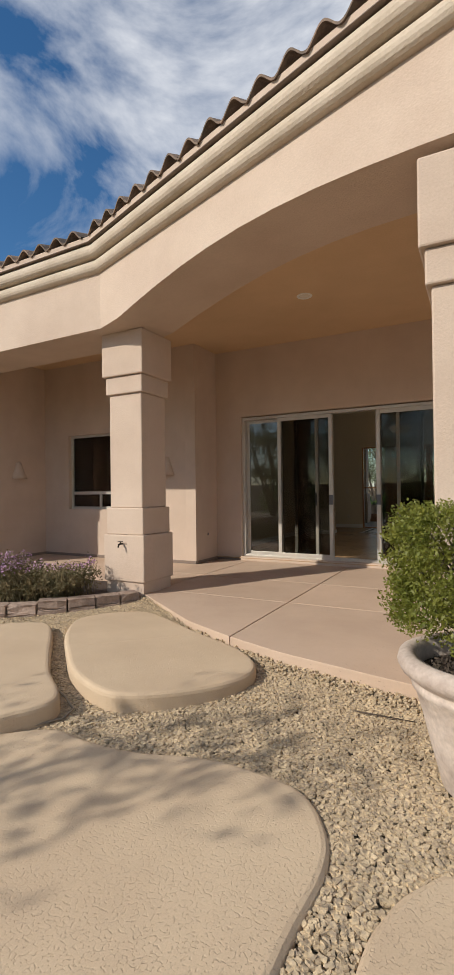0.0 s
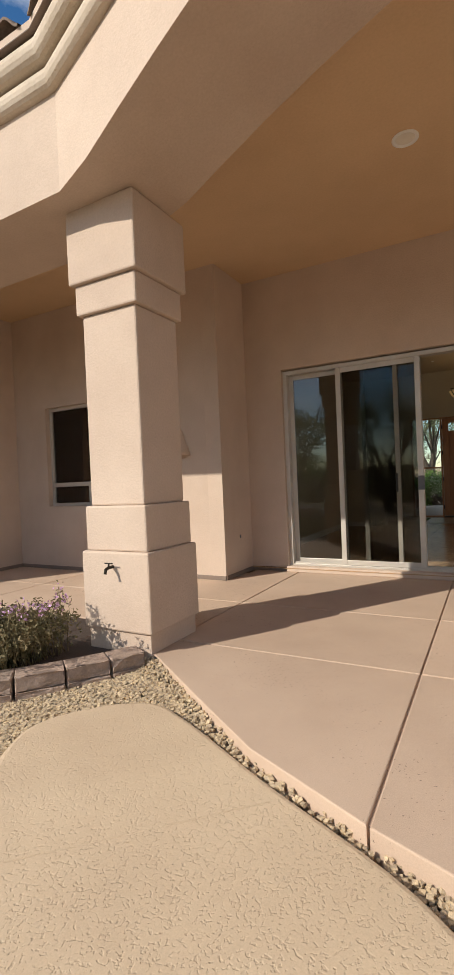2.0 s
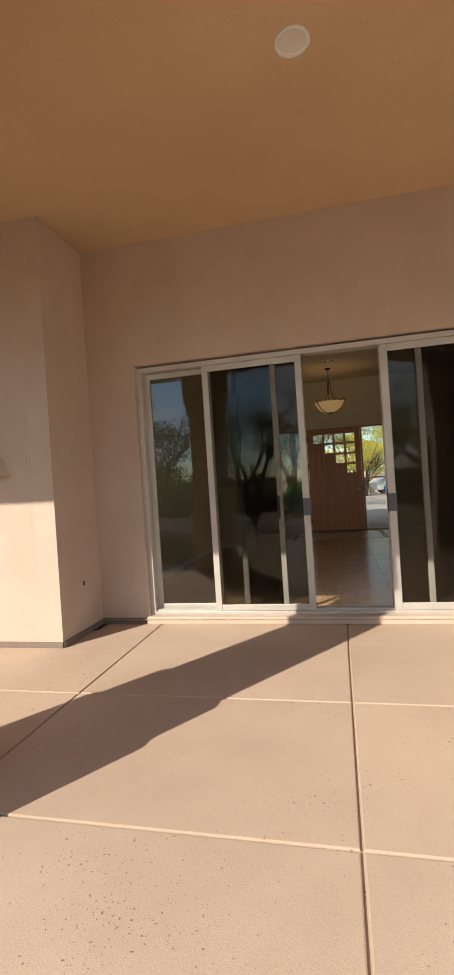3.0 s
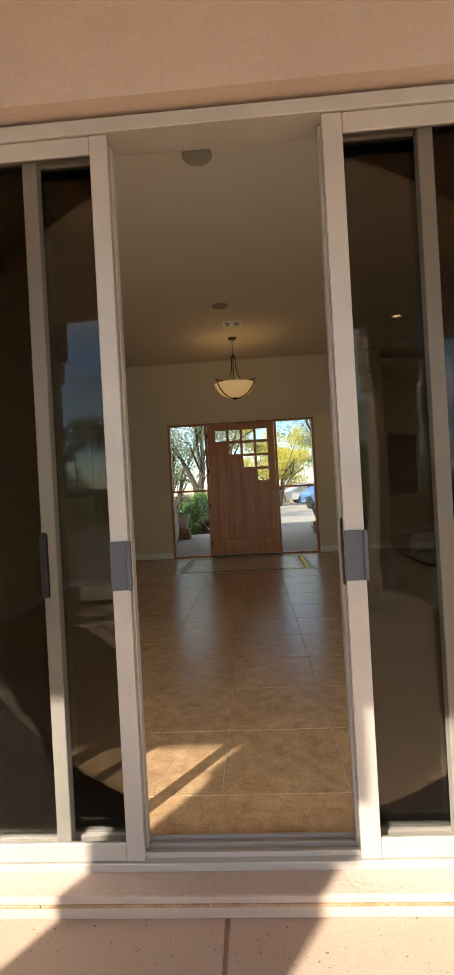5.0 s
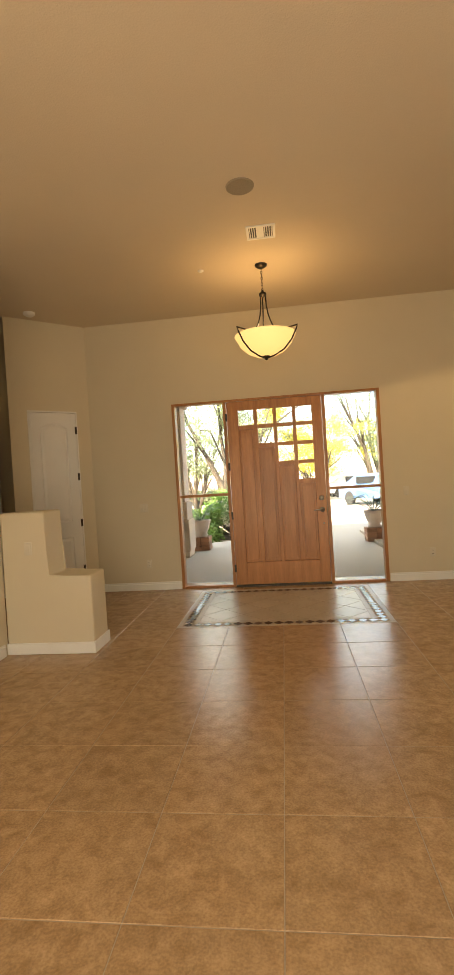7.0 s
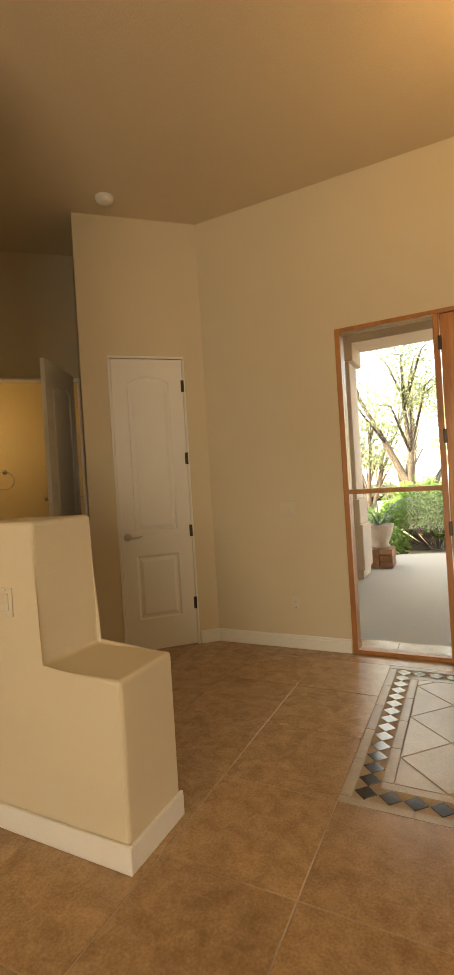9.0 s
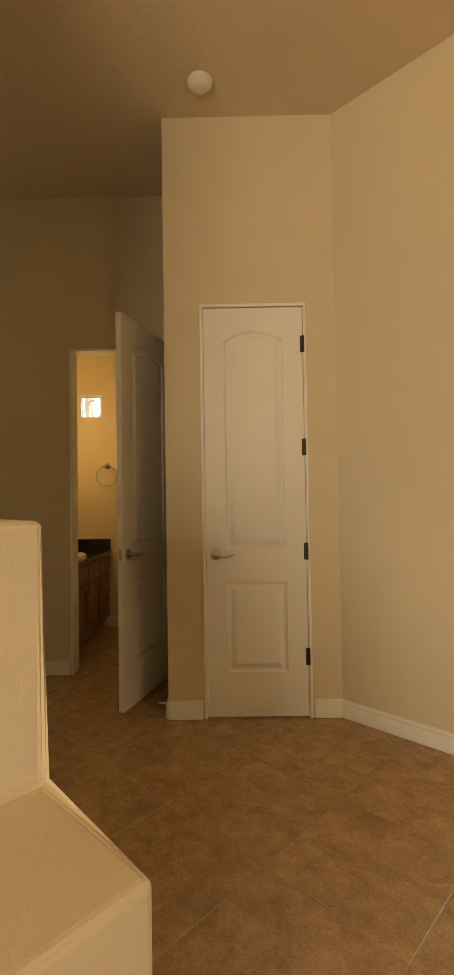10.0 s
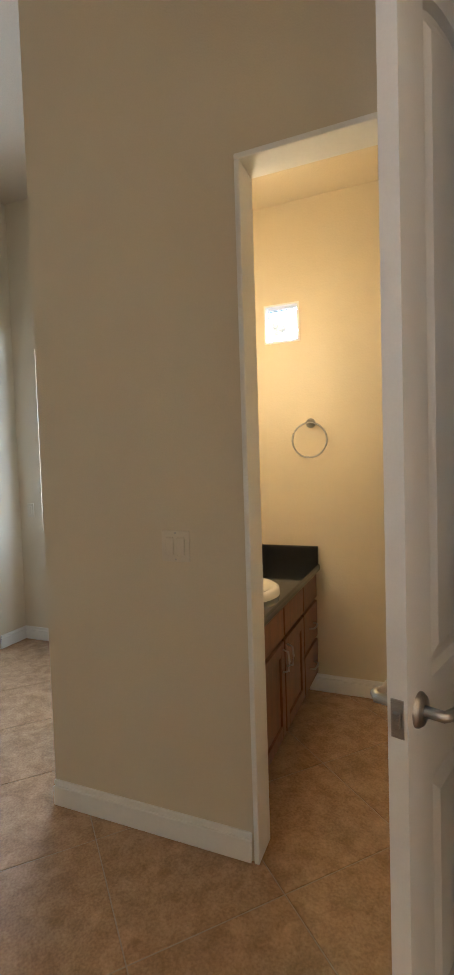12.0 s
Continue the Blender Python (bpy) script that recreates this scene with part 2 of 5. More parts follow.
DRYSTEM = material("dry_stems", (0.21, 0.155, 0.075), 0.8, second=(0.11, 0.10, 0.04), scale=9, tint=0.3)
PURPLE = material("lilac_flowers", (0.50, 0.26, 0.46), 0.7, second=(0.62, 0.40, 0.60), scale=30, tint=0.2)
PEBBLE = material("pebbles", (0.60, 0.465, 0.29), 0.85, second=(0.31, 0.245, 0.175), scale=55, fine=260, spread=(0.36, 0.64), tint=0.15, fog=0.12)
RUBBER = material("black_tyre", (0.02, 0.02, 0.02), 0.8, scale=5)
CARWHITE = material("white_car_paint", (0.75, 0.76, 0.78), 0.2, scale=2, tint=0.01)
CARBLUE = material("blue_car_paint", (0.10, 0.20, 0.42), 0.2, scale=2, tint=0.01)
# brown of the shadow line at the wall foot, also the drip edge metal
SHADE_DRIP = material("foot_shade_and_drip_metal", (0.22, 0.165, 0.13), 0.7, scale=6)
HOSE = material("irrigation_hose", (0.30, 0.25, 0.19), 0.7, scale=9)
GLASS = glass_material("tinted_glass", (0.60, 0.61, 0.60), 1.75)
CLEAR = glass_material("clear_glass", (0.93, 0.95, 0.94), 1.35)
BOWL = glow_material("alabaster_bowl", (1.0, 0.60, 0.22), 0.11, (0.8, 0.66, 0.42))
BULB = glow_material("lit_lens", (1.0, 0.70, 0.34), 0.9, (0.9, 0.8, 0.6))
SCREEN = glass_material("insect_screen", (0.78, 0.77, 0.75), 1.02)

# ---------------------------------------------------------------- shapes


def finish(name, bm, mat, parent=None, smooth=False, at=None, mats=()):
    bmesh.ops.recalc_face_normals(bm, faces=bm.faces)
    me = bpy.data.meshes.new(name)
    bm.to_mesh(me)
    bm.free()
    for k in (mat, *mats):
        me.materials.append(k)
    if smooth:
        me.polygons.foreach_set("use_smooth", [True] * len(me.polygons))
    ob = new(name, me)
    if parent:
        ob.parent = parent
    if at is not None:
        ob.matrix_basis = at
    return ob


def raw(name, verts, faces, mat, parent=None, smooth=False, at=None):
    me = bpy.data.meshes.new(name)
    me.from_pydata(verts, [], faces)
    me.materials.append(mat)
    if smooth:
        me.polygons.foreach_set("use_smooth", [True] * len(me.polygons))
    ob = new(name, me)
    if parent:
        ob.parent = parent
    if at is not None:
        ob.matrix_basis = at
    return ob


def add_box(bm, x0, x1, y0, y1, z0, z1, bevel=0.0, m=None):
    r = bmesh.ops.create_cube(bm, size=1)
    vs = r["verts"]
    for v in vs:
        v.co = Vector(((x0 + x1) / 2 + v.co.x * (x1 - x0), (y0 + y1) / 2 + v.co.y * (y1 - y0), (z0 + z1) / 2 + v.co.z * (z1 - z0)))
    if bevel:
        es = list({e for v in vs for e in v.link_edges})
        out = bmesh.ops.bevel(bm, geom=es, offset=bevel, segments=2, affect="EDGES", profile=0.5)
        vs = list({v for f in out["faces"] for v in f.verts} | {v for v in vs if v.is_valid})
    if m is not None:
        bmesh.ops.transform(bm, matrix=m, verts=vs)


def box(name, x0, x1, y0, y1, z0, z1, mat, bevel=0.0, parent=None, at=None):
    bm = bmesh.new()
    add_box(bm, x0, x1, y0, y1, z0, z1, bevel)
    return finish(name, bm, mat, parent, at=at)


def boxes(name, rows, mat, bevel=0.0, parent=None, at=None):
    """Several boxes as one part."""
    bm = bmesh.new()
    for r in rows:
        add_box(bm, *r, bevel)
    return finish(name, bm, mat, parent, at=at)


def inset(poly, d):
    """The polygon (counter-clockwise) drawn in by d."""
    out = []
    for i, p in enumerate(poly):
        a, b = Vector(poly[i - 1]), Vector(poly[(i + 1) % len(poly)])
        p = Vector(p)
        e1, e2 = (p - a).normalized(), (b - p).normalized()
        n1, n2 = Vector((-e1.y, e1.x)), Vector((-e2.y, e2.x))
        n = (n1 + n2)
        n = n.normalized() if n.length > 1e-6 else n1
        out.append(tuple(p + n * d / max(0.5, n.dot(n1))))
    return out


def area(poly):
    return sum(a[0] * b[1] - b[0] * a[1] for a, b in zip(poly, [*poly[1:], poly[0]])) / 2


def prism_data(poly, z0, z1, round_=0.0, steps=1):
    if area(poly) < 0:
        poly = poly[::-1]
    rings = [[(*p, z0) for p in poly]]
    if round_:
        for k in range(steps + 1):
            a = math.pi / 2 * k / steps
            ring = inset(poly, round_ * (1 - math.cos(a)))
            rings.append([(*p, z1 - round_ + round_ * math.sin(a)) for p in ring])
    else:
        rings.append([(*p, z1) for p in poly])
    n = len(poly)
    verts = [v for r in rings for v in r]
    faces = [tuple(range(n))[::-1], tuple(range((len(rings) - 1) * n, len(rings) * n))]
    for r in range(len(rings) - 1):
        for i in range(n):
            j = (i + 1) % n
            faces.append((r * n + i, r * n + j, (r + 1) * n + j, (r + 1) * n + i))
    return verts, faces


def prism(name, poly, z0, z1, mat, round_=0.0, parent=None, steps=1, at=None):
    return raw(name, *prism_data(poly, z0, z1, round_, steps), mat, parent, at=at)


def clip(poly, x0, x1, y0, y1):
    """The polygon cut down to a rectangle."""
    for axis, bound, sign in ((0, x0, 1), (0, x1, -1), (1, y0, 1), (1, y1, -1)):
        out = []
        for a, b in zip(poly, [*poly[1:], *poly[:1]]):
            da, db = sign * (a[axis] - bound), sign * (b[axis] - bound)
            if da >= 0:
                out.append(a)
            if (da >= 0) != (db >= 0):
                f = da / (da - db)
                out.append((a[0] + (b[0] - a[0]) * f, a[1] + (b[1] - a[1]) * f))
        poly = out
        if not poly:
            return []
    return poly


def rounded(points, per=6):
    """A closed smooth line through the points."""
    out, n = [], len(points)
    for i in range(n):
        p0, p1, p2, p3 = (Vector(points[(i + k) % n]) for k in (-1, 0, 1, 2))
        for s in range(per):
            t = s / per
            out.append(tuple(0.5 * (2 * p1 + (p2 - p0) * t + (2 * p0 - 5 * p1 + 4 * p2 - p3) * t * t + (3 * p1 - p0 - 3 * p2 + p3) * t ** 3)))
    return out


def lathe(name, profile, mat, parent=None, at=None, steps=32, smooth=True):
    verts, faces, n = [], [], len(profile)
    for i in range(steps):
        a = 2 * math.pi * i / steps
        verts += [(r * math.cos(a), r * math.sin(a), z) for r, z in profile]
    for i in range(steps):
        for k in range(n - 1):
            j = (i + 1) % steps
            faces.append((i * n + k, j * n + k, j * n + k + 1, i * n + k + 1))
    return raw(name, verts, faces, mat, parent, smooth, at)


def tube_data(path, radius, sides=8):
    verts, faces = [], []
    path = [Vector(p) for p in path]
    for i, p in enumerate(path):
        d = (path[min(i + 1, len(path) - 1)] - path[max(i - 1, 0)]).normalized()
        a = d.cross(Vector((0, 0, 1)) if abs(d.z) < 0.9 else Vector((1, 0, 0))).normalized()
        b = d.cross(a)
        r = radius[i] if isinstance(radius, (list, tuple)) else radius
        for k in range(sides):
            w = 2 * math.pi * k / sides
            verts.append(tuple(p + (a * math.cos(w) + b * math.sin(w)) * r))
    for i in range(len(path) - 1):
        for k in range(sides):
            j = (k + 1) % sides
            faces.append((i * sides + k, i * sides + j, (i + 1) * sides + j, (i + 1) * sides + k))
    faces += [tuple(range(sides))[::-1], tuple(range((len(path) - 1) * sides, len(path) * sides))]
    return verts, faces


def tube(name, path, radius, mat, parent=None, at=None, sides=8):
    return raw(name, *tube_data(path, radius, sides), mat, parent, True, at)


def joined(name, parts, mat, parent=None, smooth=False, at=None):
    verts, faces = [], []
    for v, f in parts:
        k = len(verts)
        verts += v
        faces += [tuple(i + k for i in face) for face in f]
    return raw(name, verts, faces, mat, parent, smooth, at)


def empty(name, at=Matrix()):
    ob = new(name)
    ob.matrix_basis = at
    return ob


def along(p, q):
    """A pose at p whose x axis runs to q; y to the left of that."""
    return pose(p[0], p[1], 0, 0, 0, math.degrees(math.atan2(q[1] - p[1], q[0] - p[0])))


def wall(name, p, q, thick, z0, z1, mat, openings=(), label="", bevel=0.0):
    """A wall whose face runs from p to q and whose body lies to the left of that line; openings are (from, to, low, high)."""
    length = math.hypot(q[0] - p[0], q[1] - p[1])
    rows, s = [], 0.0
    for a, b, lo, hi in sorted(openings):
        if a > s:
            rows.append((s, a, 0, thick, z0, z1))
        if lo > z0:
            rows.append((a, b, 0, thick, z0, lo))
        if hi < z1:
            rows.append((a, b, 0, thick, hi, z1))
        s = b
    if s < length:
        rows.append((s, length, 0, thick, z0, z1))
    ob = boxes(name, rows, mat, bevel, at=along(p, q))
    return tagged(ob, label, "wall", kind="structure")


def skirting(p, q, side=1):
    """White baseboard on the face of a wall from p to q, standing out to the right of that line."""
    length = math.hypot(q[0] - p[0], q[1] - p[1])
    bm = bmesh.new()
    add_box(bm, 0, length, -0.016, 0.0, 0.001, 0.085, 0.003)
    add_box(bm, 0, length, -0.010, 0.0, 0.085, 0.108, 0.003)
    return tagged(finish("baseboard", bm, WHITE, at=along(p, q)), "white painted wooden baseboard along the wall foot", "baseboard", kind="structure")


def leaves(rng, centres, spread, size, count, lean=1.0, aspect=0.45):
    """Verts and faces of leaf quads strewn about the centres."""
    c = np.array(centres)[rng.integers(0, len(centres), count)]
    sp = np.asarray(spread, float)
    d = rng.normal(size=(count, 3))
    d /= np.linalg.norm(d, axis=1)[:, None]
    pos = c + d * sp * (rng.random((count, 1)) ** 0.45)
    u = rng.normal(size=(count, 3))
    u /= np.linalg.norm(u, axis=1)[:, None]
    w = np.cross(u, rng.normal(size=(count, 3)))
    w /= np.linalg.norm(w, axis=1)[:, None]
    s = size * (0.6 + 0.8 * rng.random((count, 1)))
    u, w = u * s, w * s * aspect
    v = np.stack([pos - u, pos + w * 0.9 - u * 0.1, pos + u, pos - w * 0.9 - u * 0.1], 1).reshape(-1, 3)
    f = np.arange(count * 4).reshape(-1, 4)
    return v.tolist(), f.tolist()

# ---------------------------------------------------------------- setting: ground
CEILING, PATIO_Z, PORCH_Z = 3.63, -0.05, -0.05
ground = prism("ground", [(-900, -900), (900, -900), (900, 900), (-900, 900)], -0.6, -0.24, SAND)
tagged(ground, "pale sandy desert ground around the house", "ground", kind="structure")

PATIO_EDGE = [(-9, -0.3), (-9, -2.62), (-1.15, -2.62), (-1.1, -3.12), (-0.54, -3.15), (0.17, -3.66), (0.57, -3.94), (1.13, -4.20), (1.68, -4.40), (2.18, -4.51),
              (2.6, -4.60), (3.6, -4.72), (7.4, -4.8), (7.4, -0.06), (-1.2, -0.06), (-1.2, -0.3)]
patio = prism("pavement_patio", inset(PATIO_EDGE[::1] if area(PATIO_EDGE) > 0 else PATIO_EDGE[::-1], 0.02), -0.30, PATIO_Z - 0.012, PATIO)
tagged(patio, "salmon-tinted concrete patio slab with tooled joints", "patio", kind="structure")

PADS = {
    "A": (-0.09, [(-0.34, -4.61), (0.10, -5.02), (0.43, -5.28), (0.82, -5.45), (1.06, -5.43), (1.35, -5.22), (1.57, -4.92), (1.58, -4.63), (1.32, -4.35),
                  (0.70, -4.05), (0.14, -3.76), (-0.17, -3.67), (-0.45, -3.85), (-0.60, -4.18)]),
    "B": (-0.09, [(-0.60, -4.53), (-0.00, -5.09), (0.29, -5.35), (0.61, -5.57), (0.71, -5.72), (0.64, -5.91), (0.46, -6.12), (-0.19, -6.29), (-1.06, -5.81), (-1.30, -5.09), (-1.14, -4.66), (-0.87, -4.47)]),
    "C": (-0.19, [(0.3, -6.2), (0.56, -6.0), (0.82, -5.81), (1.13, -5.82), (1.41, -5.79), (1.77, -5.68), (2.08, -5.67), (2.32, -5.73), (2.48, -5.92), (2.54, -6.14),
                  (2.52, -6.58), (2.56, -7.5), (2.8, -9.0), (1.0, -9.6), (-1.5, -8.8), (-1.0, -7.2)]),
    "D": (-0.19, [(2.71, -6.5), (2.76, -6.2), (2.85, -6.03), (2.97, -5.93), (3.4, -5.86), (4.2, -6.2), (4.4, -7.4), (3.7, -9.2), (3.0, -9.0), (2.72, -7.6)]),
    "E": (-0.09, [(-1.46, -4.99), (-1.35, -5.38), (-1.54, -5.95), (-2.41, -6.15), (-3.08, -5.57), (-2.79, -4.94), (-2.02, -4.78)]),
}
for key, (top, pts) in PADS.items():
    ob = prism("stepping_slab", rounded(pts), -0.26, top, PAD, 0.035, steps=3)
    tagged(ob, "tan knockdown-textured concrete stepping slab set in gravel", "stepping stone", "slabs across the gravel", "structure")

tagged(box("trim_slab_seam", 0.05, 1.07, -0.004, 0.004, -0.1, -0.0892, PAD, 0, at=along((0.0, -4.91), (0.80, -4.145))), "thin raised casting seam across a slab", "seam", kind="structure")

# ---------------------------------------------------------------- setting: outer walls
SL0, SL1, SLTOP = -0.76, 3.21, 2.505
wall("wall_south", (-1.33, -0.06), (7.4, -0.06), 0.21, -0.05, CEILING + 0.1, STUCCO, [(SL0 + 1.33, SL1 + 1.33, -0.05, SLTOP)], "pinkish-tan stucco patio wall")
box("trim_sill", SL0 - 0.01, SL1 + 0.01, -0.10, 0.12, -0.05, 0.020, STUCCO, 0.008)
tagged(bpy.data.objects["trim_sill"], "low painted concrete curb under the sliding doors", "sill", kind="structure")
wall("wall_patio_window", (-4.85, -0.80), (-1.32, -0.80), 0.2, -0.05, 3.85, STUCCO, [(0.65, 2.15, 0.87, 2.31)], "pinkish-tan stucco wall with a window", 0)
wall("wall_chase", (-1.26, -0.803), (-1.26, -0.062), 0.2, -0.05, 3.85, STUCCO, (), "stucco return wall beside the sliding doors")
wall("wall_patio_west", (-4.85, -1.973), (-4.85, -0.60), 0.2, -0.05, 3.85, STUCCO, (), "stucco return wall carrying a sconce")
wall("wall_patio_far", (-9.0, -1.97), (-4.93, -1.97), 0.2, -0.05, 3.85, STUCCO, (), "stucco wall with a half-cone sconce")
# thin brown strips stand in for the shadow along the stucco foot
for p, q in (((-1.26, -0.80), (-1.26, -0.06)), ((-1.26, -0.06), (SL0 - 0.02, -0.06)), ((-4.85, -0.80), (-1.26, -0.80)), ((-4.85, -1.97), (-4.85, -0.80)), ((-9, -1.97), (-4.85, -1.97))):
    ln = math.hypot(q[0] - p[0], q[1] - p[1])
    tagged(box("trim_foundation", 0, ln, 0.004, 0.03, -0.048, 0.0, SHADE_DRIP, at=along(p, q) @ pose(0, -0.02, 0)), "brown strip imitating the shadow line at the stucco foot", "trim", kind="structure")

# beams: bottom at 3.15, the long one slightly arched
BEND = Vector((-0.97, -3.41))
LEFT_DIR = Vector((-1, 0.02)).normalized()
RIGHT_DIR = Vector((math.cos(radians(-19.5)), math.sin(radians(-19.5))))
LEFT_END, RIGHT_END = BEND + LEFT_DIR * 8, BEND + RIGHT_DIR * 9.5


def sweep(name, profile, path, mat, label, rise=None, depth_dir=None):
    """A section (out, z) carried along a bent line; out is measured away from the house."""
    path = [Vector(p) for p in path]
    verts, faces, n = [], [], len(profile)
    for i, p in enumerate(path):
        d1 = (p - path[i - 1]).normalized() if i else (path[1] - p).normalized()
        d2 = (path[i + 1] - p).normalized() if i + 1 < len(path) else d1
        n1, n2 = Vector((d1.y, -d1.x)), Vector((d2.y, -d2.x))
        nn = (n1 + n2).normalized()
        k = 1 / max(0.5, nn.dot(n1))
        for out, z, lift in profile:
            q = p + nn * out * k
            verts.append((q.x, q.y, z + (rise(i) if rise and lift else 0)))
    for i in range(len(path) - 1):
        for k in range(n):
            j = (k + 1) % n
            faces.append((i * n + k, i * n + j, (i + 1) * n + j, (i + 1) * n + k))
    faces += [tuple(range(n)), tuple(range((len(path) - 1) * n, len(path) * n))[::-1]]
    bm = bmesh.new()
    vs = [bm.verts.new(v) for v in verts]
    for f in faces:
        bm.faces.new([vs[i] for i in f])
    return tagged(finish(name, bm, mat), label, "beam", kind="structure")


def arch(i):
    s = i / 24 * 9.5
    return 0.24 * math.sin(math.pi * min(1, max(0, (s - 0.3) / 4.2))) if s < 4.5 else 0.0


BEAM = [(0, 3.15, 1), (0, 3.86, 0), (-0.78, 3.86, 0), (-0.78, 3.15, 1)]
sweep("trim_beam", BEAM, [LEFT_END] + [BEND + RIGHT_DIR * (9.5 * i / 24) for i in range(25)], STUCCO, "arched pinkish-tan stucco patio beam", lambda i: arch(max(0, i - 1)))


def roll(z0, z1, out):
    """A half-round stucco moulding between two heights."""
    pts = [(-0.2, z0, 0)]
    for k in range(9):
        a = math.pi * k / 8
        pts.append((out + (z1 - z0) * 0.42 * math.sin(a), (z0 + z1) / 2 - (z1 - z0) / 2 * math.cos(a), 0))
    return pts + [(-0.2, z1, 0)]


EAVE = [LEFT_END, BEND, RIGHT_END]
sweep("trim_cornice_lower", roll(3.82, 3.97, 0.02), EAVE, CORNICE, "rounded weathered stucco cornice moulding")
sweep("trim_cornice_upper", roll(3.97, 4.13, 0.085), EAVE, CORNICE, "rounded weathered stucco cornice moulding")
sweep("trim_eave_board", [(-0.3, 4.134, 0), (0.158, 4.134, 0), (0.165, 4.19, 0), (-0.3, 4.19, 0)], EAVE, STUCCO, "painted eave board above the cornice")
sweep("trim_drip_edge", [(0.11, 4.129, 0), (0.170, 4.127, 0), (0.170, 4.133, 0), (0.11, 4.133, 0)], EAVE, SHADE_DRIP, "thin dark metal drip edge")
roof = prism("roof", [(-9.2, -3.2), (-0.9, -3.25), (7.5, -6.0), (7.5, 9.3), (5.5, 13.0), (3.0, 13.0), (3.0, 9.6), (-0.9, 9.6), (-9.2, 9.6)], 3.86, 4.1, SOFFIT)
tagged(roof, "roof deck closing the house from above", "roof", kind="structure")

# wavy clay tiles along the eave, rising inward
def eave_tiles(a, b, keep):
    d = (b - a).normalized()
    inward = Vector((-d.y, d.x))
    if inward.y < 0:
        inward = -inward
    count = int((b - a).length / 0.29)
    verts, faces, steps = [], [], 14
    for k in range(steps + 1):
        s = k / steps
        h = 0.055 * (math.sin(2 * math.pi * s - math.pi / 2) + 1)
        for back in (0.0, 0.46):
            verts += [(s * 0.29, back, h + 0.15 * back / 0.46), (s * 0.29, back, h - 0.02 + 0.15 * back / 0.46)]
    for k in range(steps):
        o = k * 4
        faces += [(o, o + 4, o + 6, o + 2), (o + 1, o + 3, o + 7, o + 5), (o, o + 1, o + 5, o + 4), (o + 2, o + 6, o + 7, o + 3)]
    me = bpy.data.meshes.new("roof_tile")
    me.from_pydata(verts, [], faces)
    me.materials.append(ROOFTILE)
    ang = math.atan2(d.y, d.x)
    for i in range(count):
        p = a + d * (0.29 * i)
        for row in range(2):
            ob = new("roof_tile", me)
            ob.parent = roof
            q = p - inward * 0.185 + inward * 0.40 * row
            jit = random.uniform(-0.008, 0.008)
            ob.matrix_basis = Matrix.LocRotScale((q.x, q.y, 4.195 + 0.14 * row + jit), Euler((0, random.uniform(-0.02, 0.02), ang)), None)


eave_tiles(BEND + LEFT_DIR * 6.5, BEND + Vector((0.05, 0)), 0)
eave_tiles(BEND + Vector((0.05, -0.02)), BEND + RIGHT_DIR * 7.0, 0)

ceil_patio = prism("ceiling_patio", [(-9.0, -2.4), (-1.0, -2.7), (7.4, -6.0), (7.4, -0.058), (-1.258, -0.058), (-1.258, -0.798), (-9, -0.798)], 3.70, 3.80, SOFFIT)
tagged(ceil_patio, "smooth tan plastered patio ceiling", "ceiling", kind="structure")


def patio_column(name, at):
    col = empty(name, at)
    for part, w, z0, z1 in (("plinth", 0.62, 0.09, 0.66), ("plinth_step", 0.565, 0.66, 0.99), ("shaft", 0.50, 0.99, 2.40), ("capital_step", 0.565, 2.40, 2.62), ("capital", 0.63, 2.62, 3.16)):
        box(part, -w / 2, w / 2, -w / 2, w / 2, z0, z1, STUCCO, 0.014, col)
    box("footing", -0.285, 0.285, -0.285, 0.285, -0.26, 0.092, STUCCO, 0.004, col)
    return tagged(col, "square stucco patio column with stepped base and capital", "column", "patio columns")


patio_column("column", pose(-0.845, -2.875, 0))
patio_column("column", pose(3.05, -4.44, 0))
patio_column("column", pose(-5.26, -2.86, 0))

# ---------------------------------------------------------------- setting: rooms
A = math.atan2(0.6871, 0.7266)
U, V = Vector((math.cos(A), math.sin(A))), Vector((-math.sin(A), math.cos(A)))
FW = 7.44
CL0 = Vector((-1.41, FW))
CL1 = CL0 - U * 1.03
BO = Vector((-3.265, 6.73))
HALL = BO - U * 0.92
floor = prism("floor", [(-9, 0.0), (7.4, 0.0), (7.4, 13.5), (3.0, 13.5), (3.0, 7.52), (-0.4, 7.52), (-1.4, 7.7), (-2.4, 10.5), (-9, 10.5)], -0.3, -0.0025, GROUT)
tagged(floor, "brown mottled square porcelain floor tiles", "floor", kind="structure")
ceiling = prism("ceiling", [(-9, 0.0), (7.4, 0.0), (7.4, 13.5), (3.0, 13.5), (3.0, 7.6), (-1.4, 7.6), (-2.4, 10.5), (-9, 10.5)], CEILING, CEILING + 0.1, CEIL)
tagged(ceiling, "smooth tan painted ceiling", "ceiling", kind="structure")
DX0, DX1, DTOP = -0.255, 2.455, 2.485
wall("wall_north", (-1.41, FW), (3.73, FW), 0.18, -0.05, CEILING, PAINT, [(DX0 + 1.41, DX1 + 1.41, -0.05, DTOP)], "tan painted entry wall")
